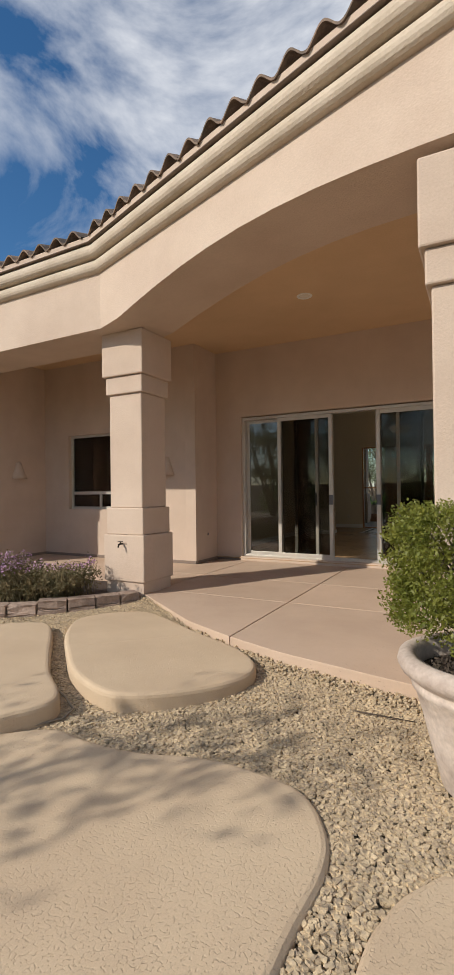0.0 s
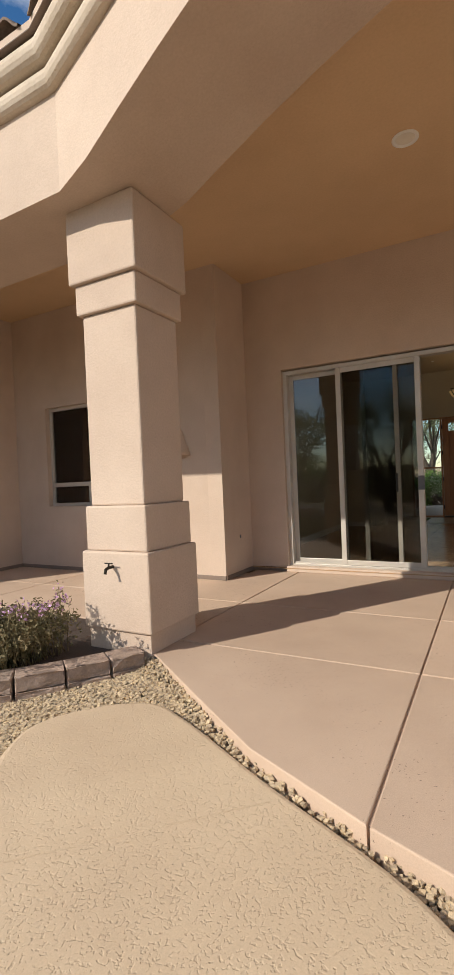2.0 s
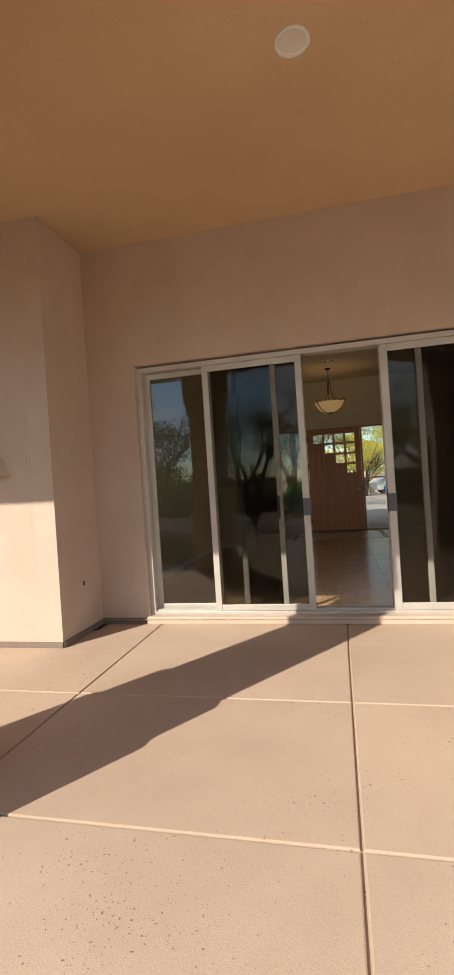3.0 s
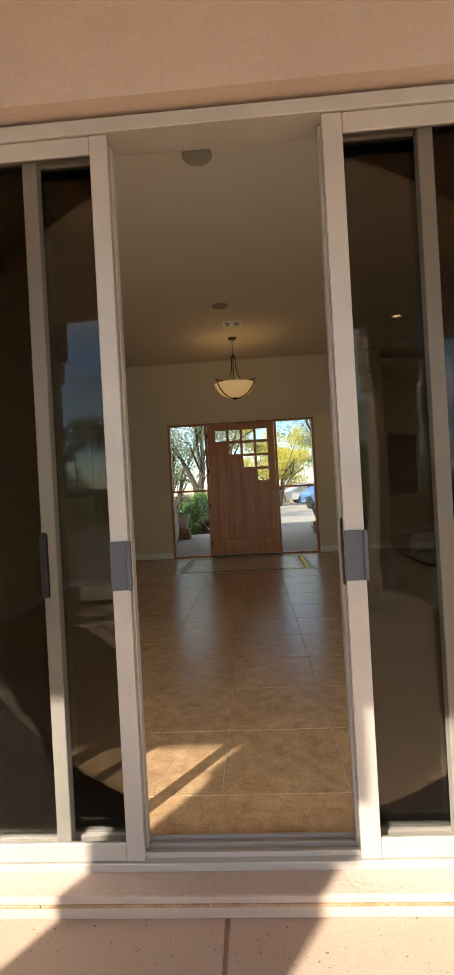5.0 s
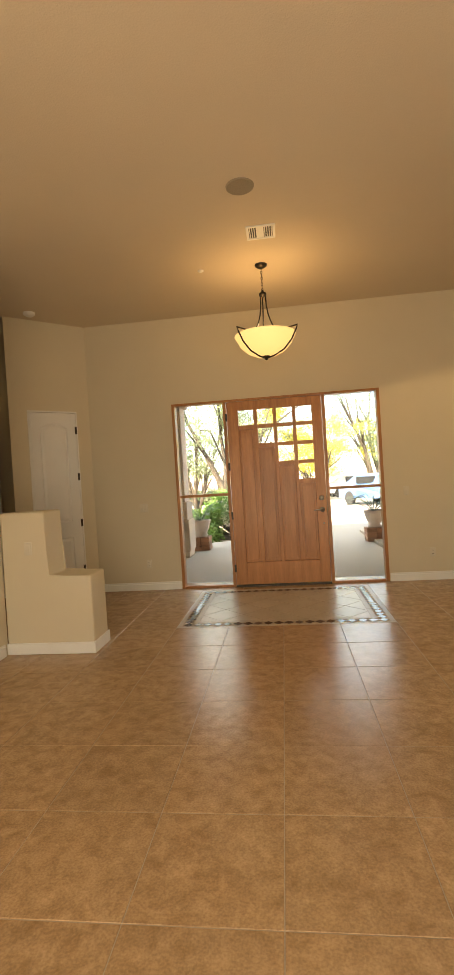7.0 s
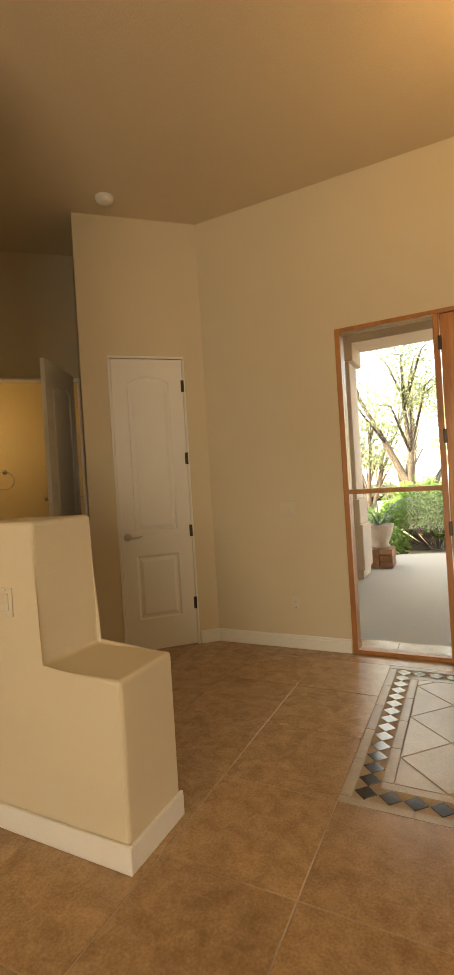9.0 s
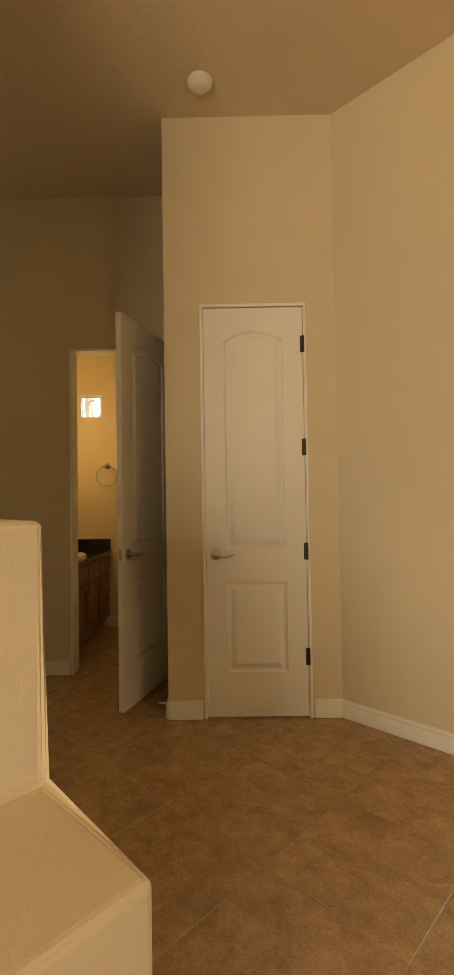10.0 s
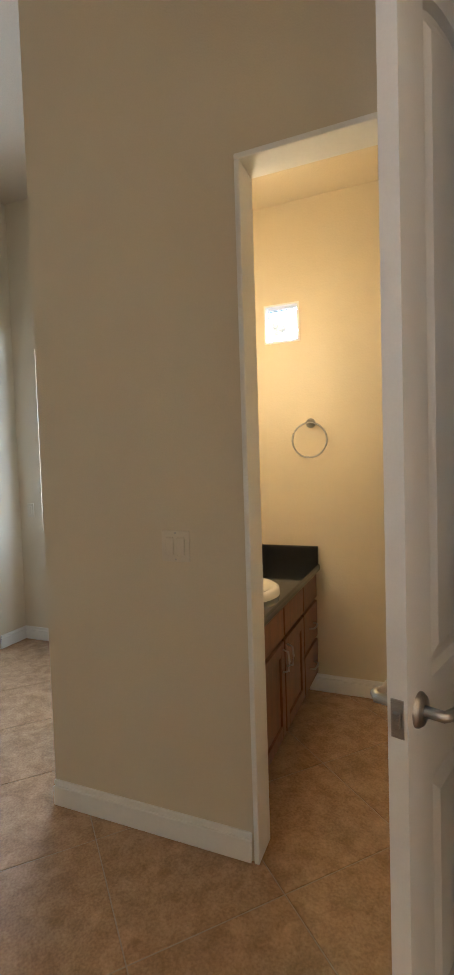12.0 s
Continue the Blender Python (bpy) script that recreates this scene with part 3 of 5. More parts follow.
wall("wall_closet", tuple(CL1), tuple(CL0), 0.12, 0, CEILING, PAINT, [(0.225, 0.845, -0.01, 2.47)], "tan painted angled closet wall")
wall("wall_closet_back", tuple(CL1 + U * 0.0 + V * 0.62), tuple(CL0 + V * 0.62), 0.1, 0, CEILING, PAINT, (), "tan painted wall behind the closet")
wall("wall_stub", tuple(CL1 + V * 0.72), tuple(CL1 + V * 0.004), 0.12, 0, CEILING, PAINT, (), "tan painted end of the closet wall")
BD0, BD1 = -0.02, 0.80
wall("wall_bath", tuple(HALL), tuple(BO + U * 1.0), 0.12, 0, CEILING, PAINT, [(0.92 + BD0, 0.92 + BD1, -0.01, 2.46)], "tan painted hall wall with a doorway")
wall("wall_hall_return", tuple(HALL + V * 1.5), tuple(HALL + V * 0.0), 0.12, 0, CEILING, PAINT, (), "tan painted hall wall corner")
bpy.data.objects["wall_hall_return"].matrix_basis = along(tuple(HALL + V * 0.004), tuple(HALL + V * 1.6)) @ pose(0, -0.12, 0)
BV = 1.385
wall("wall_bath_back", tuple(BO + V * BV - U * 0.8), tuple(BO + V * BV + U * 1.3), 0.14, 0, CEILING, BATH, [(0.43, 0.655, 2.17, 2.41)], "warm yellow-tan painted bathroom wall")
wall("wall_bath_left", tuple(BO + V * 0.12 - U * 0.70), tuple(BO + V * BV - U * 0.70), 0.1, 0, CEILING, BATH, (), "warm yellow-tan painted bathroom wall")
wall("wall_bath_right", tuple(BO + V * BV + U * 1.15), tuple(BO + V * 0.12 + U * 1.15), 0.1, 0, CEILING, BATH, (), "warm yellow-tan painted bathroom wall")
bc = [tuple(BO + V * 0.12 - U * 0.8), tuple(BO + V * 0.12 + U * 1.3), tuple(BO + V * 1.5 + U * 1.3), tuple(BO + V * 1.5 - U * 0.8)]
tagged(prism("ceiling_bath", bc, 3.01, 3.10, BATH), "warm tan painted bathroom ceiling", "ceiling", kind="structure")
wall("wall_west", (-1.33, 5.05), (-1.33, 0.15), 0.18, 0, CEILING, PAINT, (), "tan painted great-room side wall")
bpy.data.objects["wall_west"].matrix_basis = along((-1.33, 0.15), (-1.33, 5.05))
FAR = Vector((-6.25, 6.05))
wall("wall_far_window", tuple(FAR), tuple(FAR + U * 2.0), 0.15, 0, CEILING, PAINT, [(0.24, 1.47, 0.93, 2.42)], "tan painted far room wall with a window")
wall("wall_far_door", tuple(FAR - V * 4.0), tuple(FAR), 0.15, 0, CEILING, PAINT, [(2.85, 3.66, -0.01, 2.46)], "tan painted far room wall with a doorway")
wall("wall_hall_south", (-1.5, 3.4), (-9.0, 3.4), 0.15, 0, CEILING, PAINT, (), "tan painted hall wall")
bpy.data.objects["wall_hall_south"].matrix_basis = along((-9.0, 3.4), (-1.51, 3.4)) @ pose(0, -0.15, 0)
wall("wall_far_west", (-9.0, 3.4), (-9.0, 10.5), 0.15, 0, CEILING, PAINT, (), "tan painted far room wall")
wall("wall_east", (7.4, 0.1), (7.4, 13.5), 0.15, 0, CEILING, PAINT, (), "tan painted side wall")
bpy.data.objects["wall_east"].matrix_basis = along((7.4, 0.1), (7.4, 13.5)) @ pose(0, -0.15, 0)
RR = Vector((4.2, 9.3))
wall("wall_dining", tuple(RR - U * 1.2), tuple(RR + U * 4.3), 0.15, 0, CEILING, PAINT, [(1.35, 2.72, 0.90, 2.33)], "tan painted angled dining room wall with a window")
wall("wall_entry_return", (3.73, FW + 0.004), (3.73, FW + 1.5), 0.18, 0, CEILING, PAINT, (), "tan painted wall end beside the entry")
for p, q in (((-1.41, FW), (DX0 - 0.01, FW)), ((DX1 + 0.01, FW), (3.73, FW)), (tuple(CL1), tuple(CL1 + U * 0.205)), (tuple(CL0 - U * 0.165), tuple(CL0)),
             (tuple(HALL), tuple(BO - U * 0.03)), (tuple(BO + V * BV - U * 0.13), tuple(BO + V * BV + U * 1.2)), (tuple(FAR), tuple(FAR + U * 4)), (tuple(FAR - V * 0.27), tuple(FAR)),
             (tuple(CL1 + V * 0.7), tuple(CL1)), (tuple(RR - U * 1.2), tuple(RR + U * 4.2)), ((-1.33, 0.15), (-1.33, 5.0)), ((3.73, FW), (3.73, FW + 1.5))):
    skirting(p, q)

# stepped low wall at the end of the side wall
pony = empty("low_wall", pose(-1.33, 5.05, 0))
bm = bmesh.new()
outline = [(0, 0), (0.80, 0), (0.80, 0.675), (0.41, 0.675), (0.41, 1.25), (0, 1.25)]
rows = [[bm.verts.new((x, y, z)) for x, z in outline] for y in (0.0, 0.335)]
bm.faces.new(rows[0]), bm.faces.new(rows[1][::-1])
for i in range(6):
    bm.faces.new((rows[0][i], rows[1][i], rows[1][(i + 1) % 6], rows[0][(i + 1) % 6]))
bmesh.ops.bevel(bm, geom=list(bm.edges), offset=0.018, segments=3, affect="EDGES", profile=0.5)
finish("stepped_body", bm, PAINT, pony)
boxes("foot_board", [(0.0, 0.816, -0.016, 0.0, 0.001, 0.1), (0.80, 0.816, 0.0, 0.335, 0.001, 0.1)], WHITE, 0.004, pony)
tagged(pony, "stepped tan plaster half wall with rounded edges", "half wall")

# ---------------------------------------------------------------- sliding doors


def glazed(name, x0, x1, y, z0, z1, stile, glass, parent, depth=0.04, rail=None):
    """An aluminium-framed panel and its pane."""
    rail = rail or stile
    sash = boxes(name, [(x0, x0 + stile, y - depth / 2, y + depth / 2, z0, z1), (x1 - stile, x1, y - depth / 2, y + depth / 2, z0, z1),
                        (x0 + stile, x1 - stile, y - depth / 2 + 0.002, y + depth / 2 - 0.002, z0, z0 + rail), (x0 + stile, x1 - stile, y - depth / 2 + 0.002, y + depth / 2 - 0.002, z1 - rail, z1)], ALU, 0.004, parent)
    pane = box("pane", x0 + stile, x1 - stile, y - 0.003, y + 0.003, z0 + rail, z1 - rail, glass, 0, sash)
    pane.visible_shadow = False
    return sash


slider = empty("door_slider", pose(0, 0, 0.020))
boxes("frame", [(SL0, SL0 + 0.05, -0.005, 0.12, 0, SLTOP - 0.037), (SL1 - 0.05, SL1, -0.005, 0.12, 0, SLTOP - 0.037),
                (SL0 + 0.05, SL1 - 0.05, -0.005, 0.12, SLTOP - 0.085, SLTOP - 0.037), (SL0 + 0.05, SL1 - 0.05, -0.004, 0.12, 0, 0.028)], ALU, 0.003, slider)
boxes("track", [(SL0 + 0.05, SL1 - 0.05, y, y + 0.008, 0.028, 0.045) for y in (0.022, 0.062, 0.098)], ALU, 0, slider)
ZT = SLTOP - 0.087
glazed("panel", SL0 + 0.05, -0.015, 0.10, 0.03, ZT, 0.055, GLASS, slider)
glazed("panel", 2.485, SL1 - 0.05, 0.10, 0.03, ZT, 0.055, GLASS, slider)
glazed("panel", -0.06, 0.625, 0.045, 0.03, ZT, 0.05, GLASS, slider)
glazed("panel", 0.195, 0.875, 0.075, 0.031, ZT - 0.001, 0.05, GLASS, slider)
glazed("panel", 1.60, 2.27, 0.075, 0.031, ZT - 0.001, 0.05, GLASS, slider)
glazed("panel", 1.88, 2.54, 0.045, 0.03, ZT, 0.05, GLASS, slider)
glazed("panel", -0.085, 0.875, 0.012, 0.03, ZT, 0.06, SCREEN, slider, 0.02)
glazed("panel", 1.575, 2.54, 0.012, 0.03, ZT, 0.065, SCREEN, slider, 0.02)
boxes("stile", [(1.57, 1.585, 0.055, 0.10, 0.03, ZT), (1.586, 1.60, 0.03, 0.09, 0.03, ZT)], ALU, 0.003, slider)
for x in (0.845, 1.605):
    boxes("latch", [(x - 0.03, x + 0.04, -0.006, 0.002, 0.92, 1.08), (x + 0.028, x + 0.04, -0.016, -0.006, 0.92, 1.08)], GREYPL, 0.002, slider)
for x in (0.585, 1.585):
    boxes("handle", [(x - 0.015, x + 0.012, 0.012, 0.05, 0.90, 1.12)], BLACKPL, 0.008, slider)
tagged(slider, "wide aluminium sliding glass door, one bay open", "sliding door", kind="structure")

# ---------------------------------------------------------------- patio window


def plain_window(name, m, w, z0, z1, mat, label, rail=None, deep=0.10, glass=None):
    win = empty(name, m)
    rows = [(0, 0.045, deep - 0.03, deep + 0.03, z0, z1), (w - 0.045, w, deep - 0.03, deep + 0.03, z0, z1), (0.045, w - 0.045, deep - 0.03, deep + 0.03, z0, z0 + 0.045), (0.045, w - 0.045, deep - 0.03, deep + 0.03, z1 - 0.045, z1)]
    if rail:
        rows += [(0.045, w - 0.045, deep - 0.025, deep + 0.025, rail, rail + 0.06), (w / 2 - 0.025, w / 2 + 0.025, deep - 0.024, deep + 0.024, z0 + 0.045, rail)]
    boxes("frame", rows, mat, 0.003, win)
    pane = box("pane", 0.045, w - 0.045, deep - 0.003, deep + 0.003, z0 + 0.045, z1 - 0.045, glass or GLASS, 0, win)
    pane.visible_shadow = False
    return tagged(win, label, "window", kind="structure")


plain_window("window_1", along((-4.20, -0.80), (-2.7, -0.80)), 1.5, 0.87, 2.31, ALU, "aluminium window with a sliding lower pair", 1.15)
plain_window("window_2", along(tuple(FAR + U * 0.24), tuple(FAR + U * 1.47)), 1.23, 0.93, 2.42, BRONZE, "dark-framed far room window", None, glass=CLEAR)
plain_window("window_3", along(tuple(RR - U * 1.2 + U * 1.35), tuple(RR + U * 3)), 1.37, 0.90, 2.33, BRONZE, "bronze-framed window with a low slider", 1.12, glass=CLEAR)
wall("wall_court", tuple(RR + U * 0.6 + V * 1.1), tuple(RR + U * 3.2 + V * 1.1), 0.15, -0.2, 3.0, STUCCO, (), "stucco courtyard wall outside the dining window")
tagged(prism("wall_den", [(-4.9, -0.55), (-1.5, -0.55), (-1.5, 0.0), (-4.9, 0.0)], -0.05, 0.0, TILE), "floor behind the patio window", "floor", kind="structure")
wall("wall_den_back", (-9.0, 3.0), (-1.51, 3.0), 0.15, 0, CEILING, PAINT, (), "tan painted wall of the room behind the window")
# ---------------------------------------------------------------- front door unit
entry = empty("door_front", pose(0, FW, 0))
boxes("frame", [(DX0, DX0 + 0.04, -0.012, 0.12, 0, DTOP), (DX1 - 0.04, DX1, -0.012, 0.12, 0, DTOP), (DX0 + 0.04, DX1 - 0.04, -0.012, 0.12, DTOP - 0.03, DTOP),
                (0.435, 0.475, -0.010, 0.12, 0, DTOP - 0.03), (1.725, 1.765, -0.010, 0.12, 0, DTOP - 0.03),
                (DX0 + 0.04, 0.435, 0.01, 0.07, 1.22, 1.255), (1.765, DX1 - 0.04, 0.01, 0.07, 1.22, 1.255), (DX0 + 0.04, 0.435, 0.0, 0.1, 0, 0.03), (1.765, DX1 - 0.04, 0.0, 0.1, 0, 0.03)], WOOD, 0.004, entry)
for x0, x1 in ((DX0 + 0.04, 0.435), (1.765, DX1 - 0.04)):
    for z0, z1 in ((0.03, 1.22), (1.255, DTOP - 0.03)):
        box("sidelight_pane", x0, x1, 0.036, 0.044, z0, z1, CLEAR, 0, entry).visible_shadow = False
box("threshold", 0.475, 1.725, -0.03, 0.12, 0, 0.022, BRONZE, 0.004, entry)
leaf = empty("leaf", Matrix())
leaf.parent = entry
X0, X1, Z0, Z1 = 0.482, 1.718, 0.026, DTOP - 0.034
COLS = [(0.63 + 0.252 * i, 0.63 + 0.252 * i + 0.205) for i in range(4)]
ROWS = [(2.135, 2.335), (1.885, 2.085), (1.635, 1.835), (1.385, 1.585)]
low = 0.32
# stiles and rails, with four stepped columns of lights over tall panels
parts = [(X0, COLS[0][0], 0.0, 0.045, Z0, Z1), (COLS[3][1], X1, 0.0, 0.045, Z0, Z1), (COLS[0][0], COLS[3][1], 0.0, 0.045, Z0, low), (COLS[0][0], COLS[3][1], 0.0, 0.045, ROWS[0][1], Z1)]
for i in range(3):
    parts.append((COLS[i][1], COLS[i + 1][0], 0.0, 0.045, low, ROWS[0][1]))
tops = []
for i, (a, b) in enumerate(COLS):
    for k in range(i + 1):
        nxt = ROWS[k + 1][1] if k < i else ROWS[k][0] - 0.06
        parts.append((a, b, 0.0, 0.045, nxt, ROWS[k][0]))
    tops.append(ROWS[i][0] - 0.06)
boxes("stiles", parts, WOOD, 0.004, leaf)
for i, (a, b) in enumerate(COLS):
    boxes("panel", [(a, b, 0.024, 0.036, low, tops[i]), (a + 0.03, b - 0.03, 0.010, 0.026, low + 0.03, tops[i] - 0.03)], WOOD, 0.004, leaf)
    for k in range(i + 1):
        z0, z1 = ROWS[k]
        box("light_pane", a, b, 0.02, 0.026, z0, z1, CLEAR, 0, leaf).visible_shadow = False
lathe("deadbolt", [(0, -0.02), (0.02, -0.02), (0.03, -0.008), (0.033, 0.0)], STEEL, leaf, pose(1.655, 0.0, 1.12, -90), 20)
lathe("rose", [(0, -0.012), (0.028, -0.012), (0.033, 0.0)], STEEL, leaf, pose(1.655, 0.0, 0.97, -90), 20)
tube("lever", [(1.655, 0, 0.97), (1.655, -0.05, 0.97), (1.64, -0.058, 0.97), (1.58, -0.058, 0.972), (1.545, -0.058, 0.965)], [0.01, 0.01, 0.01, 0.008, 0.005], STEEL, leaf)
lathe("viewer", [(0, -0.006), (0.011, -0.005), (0.013, 0)], STEEL, leaf, pose(1.67, 0.0, 0.79, -90), 14)
for z in (0.25, 0.95, 1.6, 2.25):
    box("hinge", 0.464, 0.49, -0.014, 0.0, z - 0.05, z + 0.05, BRONZE, 0.003, leaf)
tagged(entry, "honey oak front door with stepped square lights and sidelights", "front door", kind="structure")

# ---------------------------------------------------------------- panelled white doors


def arched(x0, x1, z0, z1, rise, n=8):
    pts = [(x0, z0), (x1, z0), (x1, z1 - rise)]
    for k in range(1, n):
        s = k / n
        pts.append((x1 + (x0 - x1) * s, z1 - rise + rise * math.sin(math.pi * s) ** 0.8))
    return pts + [(x0, z1 - rise)]


def ring_panel(poly, y, depth, sign):
    """A raised panel moulding: groove down, then up to a raised field; polygon in x and z."""
    rings, n = [], len(poly)
    for d, h in ((0, 0.0), (0.012, -depth), (0.024, -depth), (0.05, -0.001)):
        rings.append([(p[0], y + sign * h, p[1]) for p in (inset(poly, d) if d else poly)])
    verts = [v for r in rings for v in r]
    faces = [tuple(range(3 * n, 4 * n))]
    for r in range(3):
        for i in range(n):
            j = (i + 1) % n
            faces.append((r * n + i, r * n + j, (r + 1) * n + j, (r + 1) * n + i))
    return verts, faces


def panel_door(m, w, h, handle_x, hinge_x, handle_dir, swing=True):
    """A two-panel door leaf, hung with its width along x and its faces at y = -t and 0."""
    t = 0.036
    door = empty("panel_door", m)
    e = min(0.125, w * 0.2)
    holes = [[(e, 0.27), (w - e, 0.27), (w - e, 0.80), (e, 0.80)], arched(e, w - e, 1.00, h - 0.14, 0.06)]
    verts, faces = [], []
    parts = [([(0, -t, 0.012), (w, -t, 0.012), (w, 0, 0.012), (0, 0, 0.012), (0, -t, h), (w, -t, h), (w, 0, h), (0, 0, h)], [(0, 3, 2, 1), (4, 5, 6, 7), (0, 4, 7, 3), (1, 2, 6, 5)])]
    for y, sign in ((-t, -1), (0.0, 1)):
        a = holes[1]
        n = len(a)
        top = [(p[0], y, p[1]) for p in a]
        sheet = [(0, y, 0.012), (w, y, 0.012), (w, y, h), (0, y, h), (e, y, 0.27), (w - e, y, 0.27), (w - e, y, 0.80), (e, y, 0.80), (0, y, 0.9), (w, y, 0.9)] + top
        o = 10
        f = [(0, 1, 5, 4), (1, 9, 6, 5), (9, 8, 7, 6), (8, 0, 4, 7), (8, 9, o + 1, o), (9, 2, o + 2, o + 1), (8, o, o + n - 1, 3)]
        f.append((3, *[o + k for k in range(n - 1, 1, -1)], 2))
        parts.append((sheet, f))
        for poly in holes:
            parts.append(ring_panel(poly, y, 0.012, sign))
    joined("leaf", parts, DOORWHITE, door)
    for y, sg in ((-t, -1), (0.0, 1)):
        hd = pose(handle_x, y, 0.965, 90 * (1 if sg < 0 else -1))
        lathe("rose", [(0.0, 0.012), (0.026, 0.011), (0.032, 0.004), (0.033, 0.0)], STEEL, door, hd, 24)
        s = handle_dir
        tube("lever", [(handle_x, y, 0.965), (handle_x, y + sg * 0.045, 0.965), (handle_x + s * 0.012, y + sg * 0.052, 0.965), (handle_x + s * 0.05, y + sg * 0.052, 0.957),
                       (handle_x + s * 0.085, y + sg * 0.052, 0.962), (handle_x + s * 0.115, y + sg * 0.052, 0.972)], [0.011, 0.011, 0.011, 0.009, 0.008, 0.004], STEEL, door)
    ex = 0.0 if handle_x < w / 2 else w
    boxes("latch", [(ex - 0.0015, ex + 0.0015, -t + 0.006, -0.006, 0.93, 1.0), (ex - 0.010, ex + 0.010, -t + 0.012, -0.012, 0.952, 0.978)], STEEL, 0.001, door)
    for z in (0.36, 0.98, 1.60, 2.22):
        bm = bmesh.new()
        bmesh.ops.create_cone(bm, cap_ends=True, segments=10, radius1=0.008, radius2=0.008, depth=0.1, matrix=pose(hinge_x, -t - 0.006, z))
        add_box(bm, hinge_x - 0.018, hinge_x + 0.018, -t - 0.004, -t + 0.002, z - 0.05, z + 0.05, 0.001)
        finish("hinge", bm, BRONZE, door)
    return door


def casing(m, w, h, label, deep=0.12):
    """A slim painted door lining with a rounded edge."""
    t = 0.02
    ob = boxes("trim_door", [(-t, 0.0, -0.012, deep, 0.0, h), (w, w + t, -0.012, deep, 0.0, h), (-t, w + t, -0.012, deep, h, h + t)], WHITE, 0.004, at=m)
    return tagged(ob, label, "door frame", kind="structure")


mc = along(tuple(CL1 + U * 0.235), tuple(CL0))
casing(mc, 0.60, 2.452, "white painted closet door frame")
d = panel_door(mc @ pose(0.003, 0.03, 0), 0.594, 2.445, 0.055, 0.597, 1)
tagged(d, "closed white two-panel arched closet door, four hinges", "door", "white panel doors")
mb = along(tuple(BO + U * (BD0 + 0.02)), tuple(BO + U * BD1))
casing(mb, BD1 - BD0 - 0.04, 2.44, "white painted bathroom door frame")
hinge_at = BO + U * 0.748 - V * 0.032
free_at = Vector((-2.402, 6.59))
dirv = (free_at - hinge_at).normalized()
md = along(tuple(hinge_at), tuple(hinge_at + dirv)) @ pose(0, 0, 0)
d = panel_door(md, 0.70, 2.465, 0.645, 0.0, -1)
tagged(d, "open white two-panel bathroom door with lever handle", "door", "white panel doors")
mf = along(tuple(FAR - V * 1.13), tuple(FAR))
casing(mf, 0.77, 2.44, "white painted far room door frame")
d = panel_door(mf @ pose(0.76, 0.02, 0, 0, 0, 0) @ pose(-0.75, 0, 0), 0.745, 2.43, 0.06, 0.75, 1)
tagged(d, "white panel door in the far room", "door", "white panel doors")
stop = tube("door_stop", [tuple((CL1 + V * 0.10)) + (0.05,), tuple((CL1 + V * 0.10 - U * 0.075)) + (0.055,)], [0.008, 0.006], WHITE)
tagged(stop, "small white spring door stop on the baseboard", "door stop")

# ---------------------------------------------------------------- ceiling and wall fittings


# darker tan that paints the shaded hollow of an unlit can on a flat disc
RECESS_SHADE = material("ceiling_lamp_recess_shade", (0.40, 0.33, 0.24), 0.5, scale=20)


def can_light(x, y, z, lit, r=0.085, label="white recessed ceiling light, switched off", inner=None):
    can = empty("recessed_light", pose(x, y, z))
    lathe("trim_ring", [(r, 0.001), (r, -0.006), (r * 0.92, -0.010), (r * 0.74, -0.006), (r * 0.70, 0.0)], WHITE, can)
    lathe("lens", [(0.0, -0.002), (r * 0.5, -0.0035), (r * 0.72, -0.0015)], inner or (BULB if lit else RECESS_SHADE), can)
    return tagged(can, label, "ceiling light", "recessed lights")


can_light(1.045, -1.816, 3.70, False, 0.10, inner=CERAMIC)
can_light(-0.18, 3.22, CEILING, False)
can_light(2.31, 3.22, CEILING, False)
can_light(3.50, 5.62, CEILING, True, label="lit warm recessed ceiling light")
for x, y in ((1.02, 1.87), (0.985, 4.73)):
    sp = lathe("ceiling_speaker", [(0.0, -0.006), (0.09, -0.006), (0.098, -0.009), (0.106, -0.007), (0.108, 0.0)], material("speaker_grille", (0.36, 0.30, 0.22), 0.7, scale=200, bump=0.5, bump_scale=500), at=pose(x, y, CEILING))
    tagged(sp, "round flush tan ceiling speaker grille", "speaker", "ceiling speakers")
vent = empty("air_vent", pose(1.11, 5.44, CEILING) @ Matrix.Diagonal((0.76, 0.8, 1, 1)))
boxes("frame", [(-0.17, 0.17, -0.15, -0.12, -0.012, 0), (-0.17, 0.17, 0.12, 0.15, -0.012, 0), (-0.17, -0.14, -0.12, 0.12, -0.012, 0), (0.14, 0.17, -0.12, 0.12, -0.012, 0)], WHITE, 0.003, vent)
boxes("slats", [(-0.13 + 0.026 * i, -0.122 + 0.026 * i, -0.118, 0.118, -0.012, -0.001) for i in range(4)] + [(0.045 + 0.026 * i, 0.053 + 0.026 * i, -0.118, 0.118, -0.012, -0.001) for i in range(4)] + [(-0.045, 0.035, -0.118, 0.118, -0.010, -0.001)], WHITE, 0.001, vent)
# flat black sheet in place of the shaded opening above the slats
box("duct", -0.139, 0.139, -0.119, 0.119, -0.002, -0.0005, BLACKPL, 0, vent)
tagged(vent, "white square ceiling air register with slats", "air vent")
